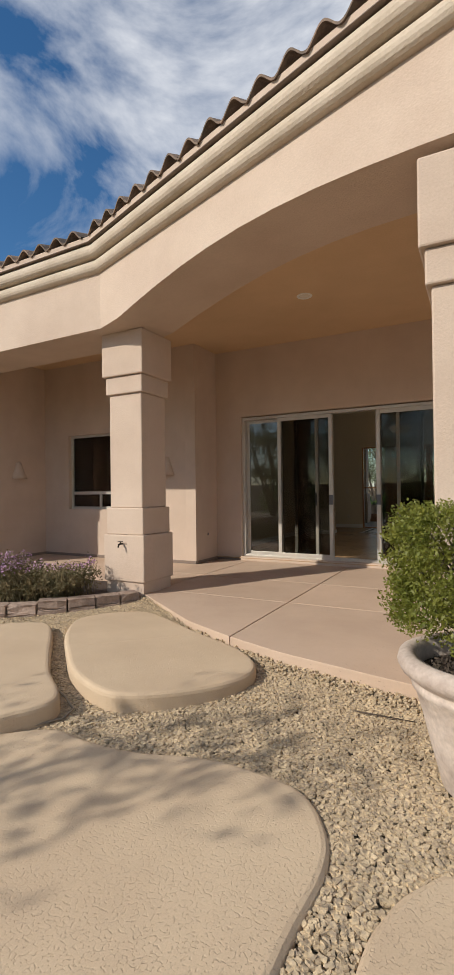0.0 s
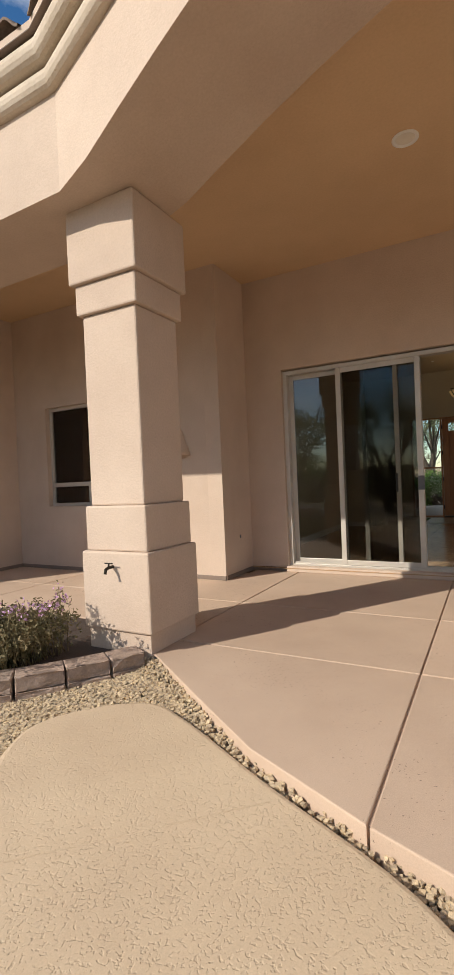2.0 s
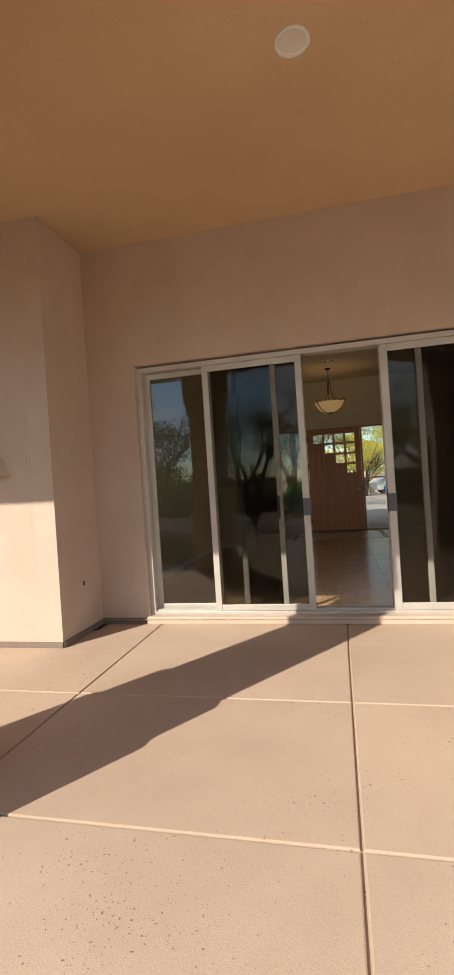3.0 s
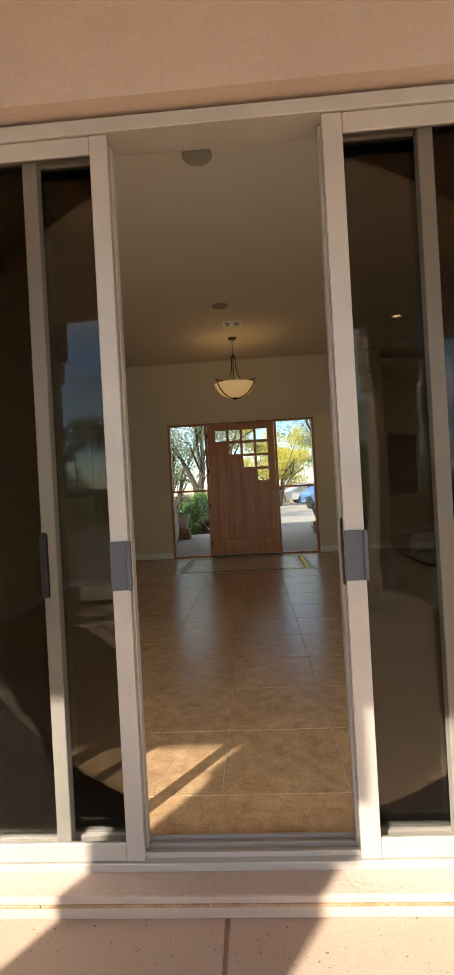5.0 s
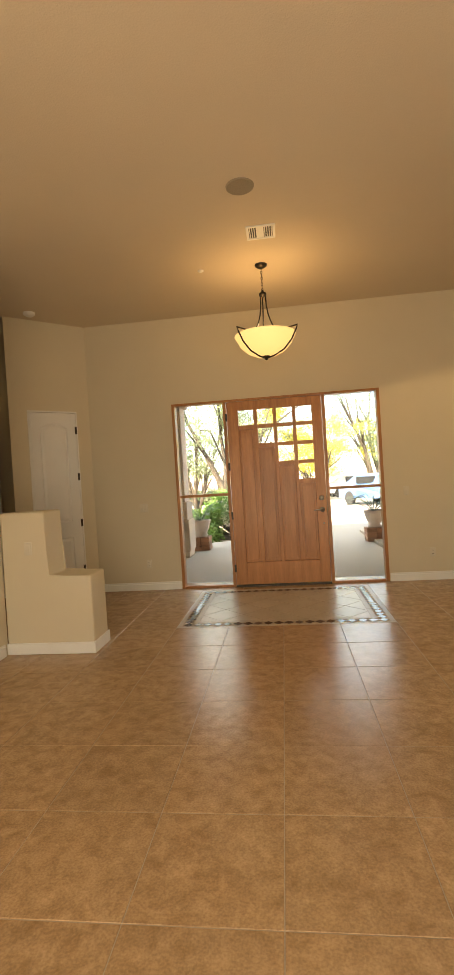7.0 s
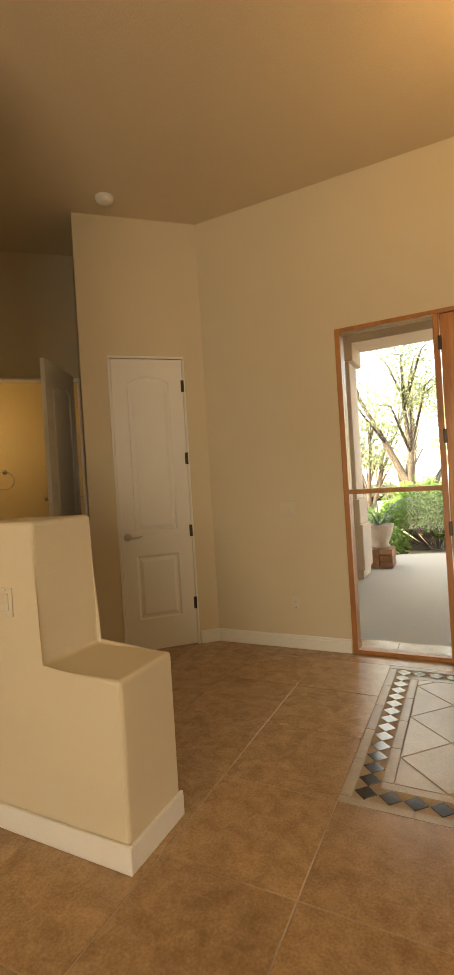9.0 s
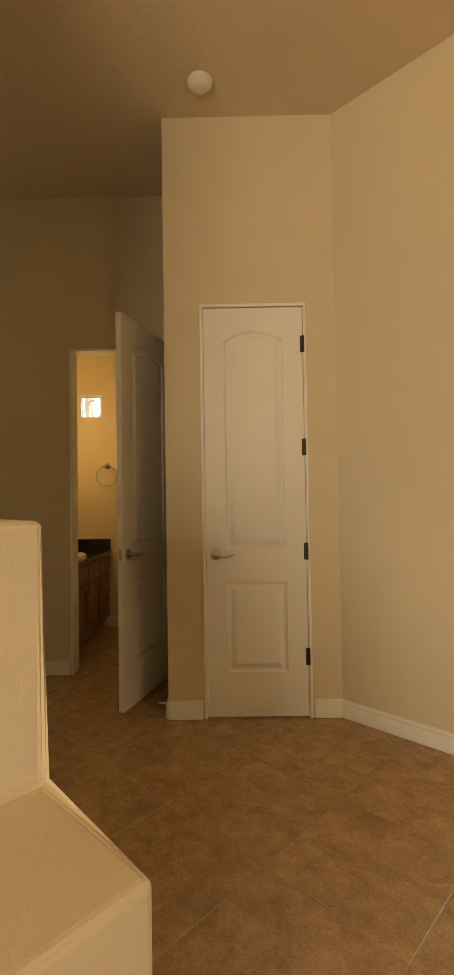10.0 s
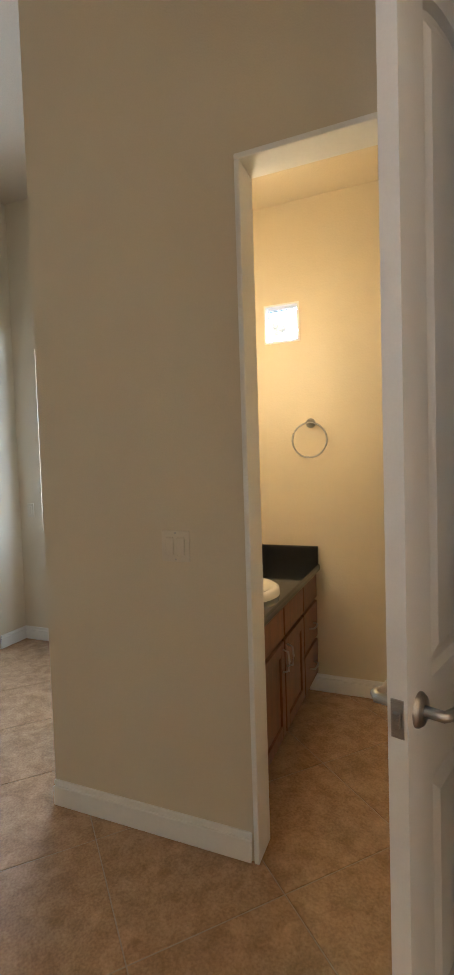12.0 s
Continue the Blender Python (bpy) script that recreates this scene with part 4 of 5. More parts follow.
sm = lathe("smoke_detector", [(0, -0.045), (0.035, -0.045), (0.05, -0.036), (0.056, -0.028), (0.066, -0.026), (0.07, 0.0)], WHITE, at=pose(-1.80, 6.72, CEILING))
tagged(sm, "round white smoke detector on the ceiling", "smoke detector")
sp = lathe("sprinkler_cap", [(0, -0.012), (0.02, -0.012), (0.032, -0.004), (0.034, 0.0)], WHITE, at=pose(0.45, 6.1, CEILING))
tagged(sp, "small white ceiling sensor cap", "sensor")


def plate(m, gang, outlet=False):
    w = 0.07 if gang == 1 else 0.116
    p = empty("outlet" if outlet else "light_switch", m)
    box("cover", -w / 2, w / 2, -0.006, 0.0, -0.058, 0.058, ALMOND, 0.003, p)
    for i in range(gang):
        x = (i - (gang - 1) / 2) * 0.046
        if outlet:
            for z in (-0.021, 0.021):
                box("socket", x - 0.016, x + 0.016, -0.009, -0.0055, z - 0.014, z + 0.014, ALMOND, 0.003, p)
                boxes("slot", [(x - 0.008, x - 0.005, -0.0095, -0.0085, z - 0.005, z + 0.005), (x + 0.005, x + 0.008, -0.0095, -0.0085, z - 0.005, z + 0.005)], BLACKPL, 0, p)
        else:
            box("rocker", x - 0.016, x + 0.016, -0.010, -0.0055, -0.034, 0.034, ALMOND, 0.003, p)
    for z in (-0.049, 0.049):
        box("screw", -0.003, 0.003, -0.0072, -0.0055, z - 0.003, z + 0.003, STEEL, 0, p)
    return tagged(p, "almond duplex wall outlet" if outlet else "almond rocker light switch on the wall", "outlet" if outlet else "light switch")


plate(pose(-0.72, FW, 1.12), 2)
plate(pose(-0.695, FW, 0.355), 1, True)
plate(pose(3.0, FW, 0.355), 1, True)
plate(pose(2.72, FW, 1.15), 1)
s = BO - U * 0.295
plate(along(tuple(s), tuple(s + U)) @ pose(0, 0, 1.13), 2)
s = FAR + U * 0.12
plate(along(tuple(s), tuple(s + U)) @ pose(0, 0, 1.10), 1)
plate(pose(-1.08, 5.05, 0.93), 1)
tagged(box("outlet_cover", -1.259, -1.25, -0.42, -0.39, 0.41, 0.45, GREYPL, 0.003), "small dark weatherproof cover on the stucco", "outlet")

# pendant lamp
pend = empty("pendant_lamp", pose(1.08, 6.12, 0))
lathe("canopy", [(0, CEILING - 0.035), (0.03, CEILING - 0.035), (0.06, CEILING - 0.015), (0.065, CEILING)], BRONZE, pend)
links = []
for k in range(9):
    a = 2 * math.pi / 8
    z = CEILING - 0.05 - 0.03 * k
    ring = [((0.009 * math.cos(a * i), 0, z + 0.02 * math.sin(a * i)) if k % 2 else (0, 0.009 * math.cos(a * i), z + 0.02 * math.sin(a * i))) for i in range(9)]
    links.append(tube_data(ring, 0.0028, 5))
joined("chain", links, BRONZE, pend, True)
lathe("hub", [(0, 3.27), (0.02, 3.31), (0.038, 3.31), (0.038, 3.335), (0.015, 3.345), (0.01, 3.37), (0, 3.37)], BRONZE, pend)
arms = []
for k in range(3):
    a = radians(100 + 120 * k)
    c, s_ = math.cos(a), math.sin(a)
    arms.append(tube_data([(c * r, s_ * r, z) for r, z in ((0.03, 3.30), (0.034, 3.20), (0.05, 3.10), (0.085, 3.00), (0.14, 2.92))], 0.008, 6))
    arms.append(tube_data([(c * r, s_ * r, z) for r, z in ((0.14, 2.92), (0.355, 2.945), (0.335, 2.90), (0.285, 2.81), (0.20, 2.725), (0.08, 2.675), (0.0, 2.665))], 0.0085, 6))
joined("arms", arms, BRONZE, pend, True)
lathe("bowl", [(0.0, 2.68), (0.11, 2.69), (0.20, 2.735), (0.265, 2.80), (0.305, 2.875), (0.318, 2.90), (0.312, 2.90), (0.295, 2.87), (0.245, 2.79), (0.12, 2.70), (0.0, 2.69)], BOWL, pend, steps=40)
lathe("finial", [(0, 2.64), (0.016, 2.65), (0.018, 2.662), (0.04, 2.668), (0.04, 2.69), (0, 2.695)], BRONZE, pend)
tagged(pend, "bronze pendant lamp with glowing amber glass bowl", "pendant lamp")

# ---------------------------------------------------------------- bathroom
BM = along(tuple(BO), tuple(BO + U))
van = empty("vanity", BM @ pose(-0.64, 0, 0))
W, Y0, Y1, H = 0.55, 0.22, BV - 0.004, 0.76
boxes("body", [(0.0, W - 0.06, Y0, Y1, 0.0, 0.1), (0.0, W, Y0, Y1, 0.1, H)], CABWOOD, 0.003, van)
ys = [Y0 + 0.02, Y0 + 0.41, Y0 + 0.80, Y1 - 0.01]
for i in range(2):
    y0, y1 = ys[i] + 0.008, ys[i + 1] - 0.008
    boxes("drawer_front", [(W, W + 0.018, y0, y1, 0.60, 0.74)], CABWOOD, 0.004, van)
    dr = boxes("door", [(W, W + 0.018, y0, y0 + 0.055, 0.13, 0.58), (W, W + 0.018, y1 - 0.055, y1, 0.13, 0.58), (W, W + 0.018, y0 + 0.055, y1 - 0.055, 0.13, 0.19), (W, W + 0.018, y0 + 0.055, y1 - 0.055, 0.52, 0.58), (W, W + 0.008, y0 + 0.055, y1 - 0.055, 0.19, 0.52)], CABWOOD, 0.003, van)
    yh = y1 - 0.03 if i == 0 else y0 + 0.03
    tube("handle", [(W + 0.018, yh, 0.44), (W + 0.045, yh, 0.45), (W + 0.05, yh, 0.495), (W + 0.045, yh, 0.54), (W + 0.018, yh, 0.55)], 0.005, STEEL, dr)
for z0, z1 in ((0.13, 0.34), (0.36, 0.58), (0.60, 0.74)):
    dr = boxes("drawer_front", [(W, W + 0.018, ys[2] + 0.008, ys[3] - 0.008, z0, z1)], CABWOOD, 0.004, van)
    if z1 < 0.7:
        ym, zm = (ys[2] + ys[3]) / 2, (z0 + z1) / 2
        tube("handle", [(W + 0.018, ym - 0.055, zm), (W + 0.045, ym - 0.045, zm), (W + 0.05, ym, zm), (W + 0.045, ym + 0.045, zm), (W + 0.018, ym + 0.055, zm)], 0.005, STEEL, dr)
boxes("counter", [(0.0, W + 0.04, Y0 - 0.02, Y1, H, H + 0.04)], GRANITE, 0.008, van)
boxes("backsplash", [(0.0, W + 0.03, Y1 - 0.02, Y1, H + 0.04, H + 0.15), (0.0, 0.02, Y0, Y1 - 0.02, H + 0.04, H + 0.15)], GRANITE, 0.003, van)
lathe("basin", [(0.0, H + 0.042), (0.12, H + 0.046), (0.17, H + 0.066), (0.20, H + 0.078), (0.218, H + 0.07), (0.222, H + 0.04)], CERAMIC, van, pose(0.33, 0.60, 0), 36)
tagged(van, "cherry wood vanity with black granite top and round basin", "vanity")
vl = empty("vanity_lamp", BM @ pose(-0.70, 0.62, 2.1))
box("plate", 0, 0.02, -0.25, 0.25, -0.05, 0.05, STEEL, 0.004, vl)
for y in (-0.16, 0.0, 0.16):
    lathe("shade", [(0.02, 0.05), (0.035, 0.0), (0.055, -0.08), (0.053, -0.08), (0.03, 0.0)], BULB, vl, pose(0.09, y, -0.02), 18)
tagged(vl, "nickel vanity lamp with three glowing shades", "wall lamp")
ringm = BM @ pose(-0.09, BV, 1.665)
tr = empty("towel_ring", ringm)
lathe("rose", [(0, 0.05), (0.012, 0.05), (0.014, 0.015), (0.027, 0.012), (0.03, 0.0)], STEEL, tr, pose(0, 0, 0, 90), 20)
a = 2 * math.pi / 32
tube("ring", [(0.105 * math.sin(a * i), -0.045, -0.105 + 0.105 * math.cos(a * i)) for i in range(33)], 0.0055, STEEL, tr)
tagged(tr, "brushed nickel towel ring on the bathroom wall", "towel ring")
bar = empty("towel_bar", BM @ pose(0.36, BV, 1.32))
for x in (0.0, 0.46):
    lathe("rose", [(0, 0.06), (0.010, 0.06), (0.012, 0.015), (0.024, 0.012), (0.027, 0.0)], STEEL, bar, pose(x, 0, 0, 90), 18)
tube("rail", [(-0.02, -0.055, 0), (0.48, -0.055, 0)], 0.008, STEEL, bar)
tagged(bar, "brushed nickel towel bar on the bathroom wall", "towel bar")
gb = empty("window_4", BM @ pose(-0.37, BV, 2.17))
boxes("frame", [(0, 0.012, -0.004, 0.13, 0, 0.24), (0.213, 0.225, -0.004, 0.13, 0, 0.24), (0.012, 0.213, -0.004, 0.13, 0, 0.012), (0.012, 0.213, -0.004, 0.13, 0.228, 0.24)], WHITE, 0.002, gb)
gbm = material("wavy_block_glass", (0.80, 0.86, 0.88), 0.05, scale=9, bump=1.0, bump_scale=9)
gbm.node_tree.nodes["Principled BSDF"].inputs["Transmission Weight"].default_value = 1.0
box("glass_block", 0.013, 0.212, 0.05, 0.12, 0.013, 0.227, gbm, 0.01, gb).visible_shadow = False
tagged(gb, "small glass-block bathroom window", "window", kind="structure")

# low plastered ledge with a granite top in the great room, rolled towels on it
ct = empty("low_ledge", pose(2.90, 3.10, 0))
box("body", 0.05, 1.05, 0.03, 1.10, 0.0, 0.41, PAINT, 0.012, ct)
box("corner_trim", 0.036, 0.05, 1.05, 1.10, 0.0, 0.41, ALMOND, 0.003, ct)
box("top", 0.0, 1.10, 0.0, 1.16, 0.41, 0.45, GRANITE, 0.012, ct)
tagged(ct, "low tan plaster ledge with a black granite top", "ledge")


def rolled_towel(m):
    """A towel rolled up: a spiral strip with rounded ends."""
    turns, n = 3.2, 60
    verts, faces = [], []
    for i in range(n + 1):
        a = 2 * math.pi * turns * i / n
        r = 0.012 + 0.046 * i / n
        for x, q in ((-0.14, 0.94), (-0.13, 1.0), (0.13, 1.0), (0.14, 0.94)):
            verts.append((x, r * q * math.cos(a), 0.058 + r * q * math.sin(a)))
    for i in range(n):
        for k in range(3):
            faces.append((i * 4 + k, i * 4 + k + 1, i * 4 + k + 5, i * 4 + k + 4))
    ob = raw("rolled_towel", verts, faces, CERAMIC, None, True, m)
    return tagged(ob, "white rolled towel on the granite ledge", "towel", "rolled towels")


rolled_towel(pose(3.17, 4.08, 0.45, 0, 0, 20))
rolled_towel(pose(3.19, 3.95, 0.45, 0, 0, 8))
rolled_towel(pose(3.19, 4.015, 0.543, 0, 0, 14))
# ---------------------------------------------------------------- garden by the patio
rng = np.random.default_rng(7)


RIM_X, RIM_Y = [p[0] for p in PATIO_EDGE[3:13]], [p[1] for p in PATIO_EDGE[3:13]]


def lie(y, x=0.0):
    """Height of the gravel, falling away from the house and heaped against the patio."""
    gap = max(0.0, float(np.interp(x, RIM_X, RIM_Y)) - y)
    return -0.105 - 0.045 * min(2.4, max(0.0, -3.1 - y)), 0.055 * math.exp(-(gap / 0.11) ** 2)


def inside(x, y, poly):
    hit, n = False, len(poly)
    for i in range(n):
        (x1, y1), (x2, y2) = poly[i - 1], poly[i]
        if (y1 > y) != (y2 > y) and x < (x2 - x1) * (y - y1) / (y2 - y1) + x1:
            hit = not hit
    return hit


gx = [-9.0, -5.0] + [-3.6 + 0.1 * i for i in range(87)] + [9.0]
gy = [-2.6 - 0.1 * k for k in range(46)] + [-9.0, -12.0]
raw("ground_slope", [(x, y, lie(y, x)[0] - 0.022) for y in gy for x in gx], [(k * len(gx) + i, (k + 1) * len(gx) + i, (k + 1) * len(gx) + i + 1, k * len(gx) + i + 1) for k in range(len(gy) - 1) for i in range(len(gx) - 1)], BED)
tagged(bpy.data.objects["ground_slope"], "packed granite fines with pebble-gap shade in their colour", "ground", kind="structure")

# line of the split-face edging blocks round the planter
EDGE = [(-0.62, -3.20), (-0.74, -3.40), (-0.90, -3.63), (-1.09, -3.86), (-1.32, -4.07), (-1.57, -4.25), (-1.85, -4.38), (-2.14, -4.45), (-2.44, -4.48), (-2.74, -4.48), (-3.04, -4.47), (-3.34, -4.46), (-3.64, -4.45), (-3.94, -4.44)]


def edge_y(x):
    return float(np.interp(x, [p[0] for p in EDGE[::-1]], [p[1] for p in EDGE[::-1]]))


PAD_LINES = [rounded(p) for _, p in PADS.values()]
shapes = []
for _ in range(14):
    vs = np.array([(x, y, z) for x in (-1.0, 1.0) for y in (-0.85, 0.85) for z in (-0.62, 0.62)])
    vs *= np.array([[random.uniform(0.62, 1.12) for _ in range(3)] for _ in range(8)])
    shapes.append((vs, np.array([(0, 1, 3, 2), (4, 6, 7, 5), (0, 4, 5, 1), (2, 3, 7, 6), (0, 2, 6, 4), (1, 5, 7, 3)])))
pv, pf, base = [], [], 0
count = 0
for _ in range(260000):
    x, y = rng.uniform(-3.2, 4.4), rng.uniform(-7.2, -3.05)
    close = y > -6.9 and -1.2 < x < 3.6
    if not close and rng.random() < 0.55:
        continue
    if any(inside(x, y, p) for p in PAD_LINES) or inside(x, y, PATIO_EDGE):
        continue
    if x < -0.62 and y > edge_y(x) - 0.05:
        continue
    vs, fs = shapes[count % 14]
    s = rng.uniform(0.0062, 0.0118) * (1.35 if rng.random() < 0.12 else 1)
    a, t = rng.uniform(0, 6.28), rng.uniform(-0.5, 0.5)
    c, sn, ct_, st = math.cos(a), math.sin(a), math.cos(t), math.sin(t)
    rot = np.array([[c, -sn, 0], [sn, c, 0], [0, 0, 1]]) @ np.array([[1, 0, 0], [0, ct_, -st], [0, st, ct_]])
    pv.append(vs @ rot.T * s + (x, y, sum(lie(y, x)) * 0.5 + lie(y, x)[0] * 0.5 - 0.012 + rng.uniform(0, 0.010) + rng.uniform(-0.5, 0.5) * lie(y, x)[1]))
    pf.append(fs + base)
    base += len(vs)
    count += 1
    if count > 64000:
        break
pebbles = raw("pebble_gravel", np.concatenate(pv).tolist(), np.concatenate(pf).tolist(), PEBBLE)
tagged(pebbles, "loose tan and grey pebble gravel", "gravel", kind="stuff")

# split-face edging blocks, two courses
edging = empty("garden_edging", pose(-2, -4, 0))
for course in range(2):
    for i in range(len(EDGE) - 1):
        p, q = Vector(EDGE[i]), Vector(EDGE[i + 1])
        if course:
            p, q = p.lerp(q, 0.0), q
        d = q - p
        w = d.length
        bm = bmesh.new()
        add_box(bm, 0.004, w - 0.004, -0.11, 0.07, 0, 0.094, 0.008)
        bmesh.ops.subdivide_edges(bm, edges=[e for e in bm.edges if e.calc_length() > 0.06], cuts=2)
        for v in bm.verts:
            if v.co.y > 0.0:
                v.co += Vector((0, random.uniform(-0.012, 0.012), random.uniform(-0.004, 0.004)))
        side = -0.0 if course else 0.012
        ob = finish("block", bm, BLOCK, edging, at=pose(2, 4, 0) @ pose(p.x, p.y, -0.222 + 0.096 * course + (0.028 if i < 4 else 0.0), 0, 0, math.degrees(math.atan2(d.y, d.x))) @ pose(0, side, 0))
tagged(edging, "tan split-face concrete block edging, two courses", "garden edging")
prism_pts = [(-4.2, -2.6), (-4.2, -4.40), (-2.6, -4.42), (-1.85, -4.30), (-1.3, -3.97), (-0.9, -3.53), (-0.7, -3.2), (-1.12, -2.6)]
tagged(prism("ground_planter", prism_pts, -0.25, -0.06, SOIL), "dark planter soil behind the edging", "soil", kind="structure")

# lilac-flowered trailing shrub
shrub = empty("flowering_shrub", pose(-2.3, -3.75, -0.06))
stems, centres = [], []
for k in range(1900):
    wx = rng.uniform(-4.1, -1.2)
    x0, y0 = wx + 2.3, edge_y(wx) + rng.uniform(0.16, 0.66) + 3.75
    a = rng.uniform(0, 6.28)
    r = rng.uniform(0.08, 0.27)
    hgt = rng.uniform(0.20, 0.52) * (0.85 + 0.15 * math.sin(wx * 5.1))
    pts = [(x0, y0, 0.0), (x0 + 0.4 * r * math.cos(a), y0 + 0.4 * r * math.sin(a), hgt * 0.7), (x0 + r * math.cos(a), y0 + 0.8 * r * math.sin(a), hgt), (x0 + 1.3 * r * math.cos(a), y0 + 0.9 * r * math.sin(a), hgt * rng.uniform(0.5, 1.0))]
    stems.append(tube_data(pts, [0.004, 0.003, 0.0025, 0.0015], 3))
    centres += [pts[1], pts[2], pts[3]]
tagged(joined("stems", stems, DRYSTEM, shrub), kind="stuff")
tagged(raw("foliage", *leaves(rng, centres, (0.06, 0.06, 0.05), 0.015, 60000), DRYSTEM, shrub), kind="stuff")
high = [c for c in centres if c[2] > 0.36]
tagged(raw("flowers", *leaves(rng, high, (0.05, 0.05, 0.045), 0.011, 5000, aspect=0.8), PURPLE, shrub), "small lilac blossoms", kind="stuff")
tagged(shrub, "twiggy shrub with lilac flowers behind block edging", "shrub")

# clipped bush in a big pot
pot = empty("planter_pot", pose(3.09, -5.33, -0.21) @ Matrix.Diagonal((1, 1, 1.09, 1)))
lathe("body", [(0.0, 0.0), (0.20, 0.0), (0.225, 0.02), (0.27, 0.18), (0.31, 0.33), (0.34, 0.42), (0.352, 0.43), (0.352, 0.45), (0.345, 0.46), (0.365, 0.475), (0.40, 0.50), (0.415, 0.53), (0.405, 0.56), (0.37, 0.575), (0.335, 0.565), (0.325, 0.53), (0.32, 0.40)], POT, pot, steps=44)
lathe("potting_soil", [(0.0, 0.50), (0.2, 0.495), (0.326, 0.48)], SOIL, pot)
chips = leaves(rng, [(0, 0, 0.5)], (0.3, 0.3, 0.008), 0.016, 900, aspect=0.5)
tagged(raw("mulch", *chips, BARK, pot), kind="stuff")
tagged(pot, "large weathered blush terracotta planter with rolled rim", "planter")
bush = empty("clipped_bush", pose(3.09, -5.33, 0.33))
stems, centres = [], []
for k in range(150):
    a, r = rng.uniform(0, 6.28), 0.40 * math.sqrt(rng.random())
    z = rng.uniform(0.16, 0.72)
    top = (r * math.cos(a) * (1.0 if z > 0.3 else 0.8), r * math.sin(a) * (1.0 if z > 0.3 else 0.8), z)
    stems.append(tube_data([(0.03 * math.cos(a), 0.03 * math.sin(a), -0.02), (top[0] * 0.45, top[1] * 0.45, z * 0.6), top], [0.007, 0.005, 0.002], 4))
    centres.append(top)
joined("stems", stems, BARK, bush)
rim = [((0.36 + 0.07 * rng.random()) * math.cos(a), (0.36 + 0.07 * rng.random()) * math.sin(a), rng.uniform(0.22, 0.70)) for a in rng.uniform(0, 6.28, 170)]
lid = [(r * math.cos(a), r * math.sin(a), rng.uniform(0.68, 0.75)) for a, r in zip(rng.uniform(0, 6.28, 110), 0.40 * np.sqrt(rng.random(110)))]
tagged(raw("foliage", *leaves(rng, centres + rim + lid + rim, (0.075, 0.075, 0.065), 0.0095, 44000, aspect=0.55), LEAF, bush), kind="stuff")
tagged(bush, "dense clipped small-leaved green bush in a pot", "bush")

# hose in the gravel, tap on the column, half-cone sconces
hp = [(-0.45, -4.75), (-0.25, -4.98), (0.05, -5.22), (0.32, -5.36), (0.55, -5.46), (0.72, -5.56), (0.76, -5.68), (0.66, -5.86), (0.5, -6.02)]
tagged(tube("irrigation_tube", [(x, y, lie(y, x)[0] + 0.012) for x, y in hp], 0.007, HOSE), "thin tan irrigation tube lying on the gravel", "hose")
tagged(tube("twig", [(2.35, -4.86, lie(-4.86, 2.5)[0] + 0.012), (2.5, -4.87, lie(-4.86, 2.5)[0] + 0.018), (2.7, -4.85, lie(-4.86, 2.5)[0] + 0.012)], [0.004, 0.004, 0.002], BARK), "thin dark twig on the gravel", "twig")
tap = empty("garden_tap", pose(-0.855, -3.185, 0.555))
tube("spout", [(0, 0, 0), (0, -0.05, 0.0), (0.0, -0.075, -0.01), (0, -0.085, -0.04)], [0.012, 0.012, 0.012, 0.013], BRONZE, tap)
tube("handle", [(-0.035, -0.045, 0.03), (0.035, -0.045, 0.03)], 0.005, BRONZE, tap)
tube("stem", [(0, -0.045, 0.0), (0, -0.045, 0.032)], 0.007, BRONZE, tap)
tagged(tap, "dark brass garden tap on the column base", "tap")


def sconce(m):
    """Half of a stucco cone, hollow, open below."""
    n, rows = 14, [(0.04, 0.32), (0.08, 0.22), (0.13, 0.08), (0.16, 0.0), (0.15, 0.0), (0.07, 0.2)]
    verts, faces = [], []
    for i in range(n + 1):
        a = math.pi + math.pi * i / n
        verts += [(r * math.cos(a), r * math.sin(a) * 0.9, z) for r, z in rows]
    k = len(rows)
    for i in range(n):
        for j in range(k - 1):
            faces.append((i * k + j, (i + 1) * k + j, (i + 1) * k + j + 1, i * k + j + 1))
    faces.append(tuple(i * k for i in range(n + 1)))
    return tagged(raw("wall_sconce", verts, faces, STUCCO, None, True, m), "stucco-coloured half-cone wall sconce", "wall lamp", "patio sconces")


sconce(pose(-5.55, -1.97, 1.47))
sconce(pose(-4.85, -1.45, 1.47, 0, 0, 90))
sconce(pose(-1.85, -0.80, 1.47))

# ---------------------------------------------------------------- trees and shrubs


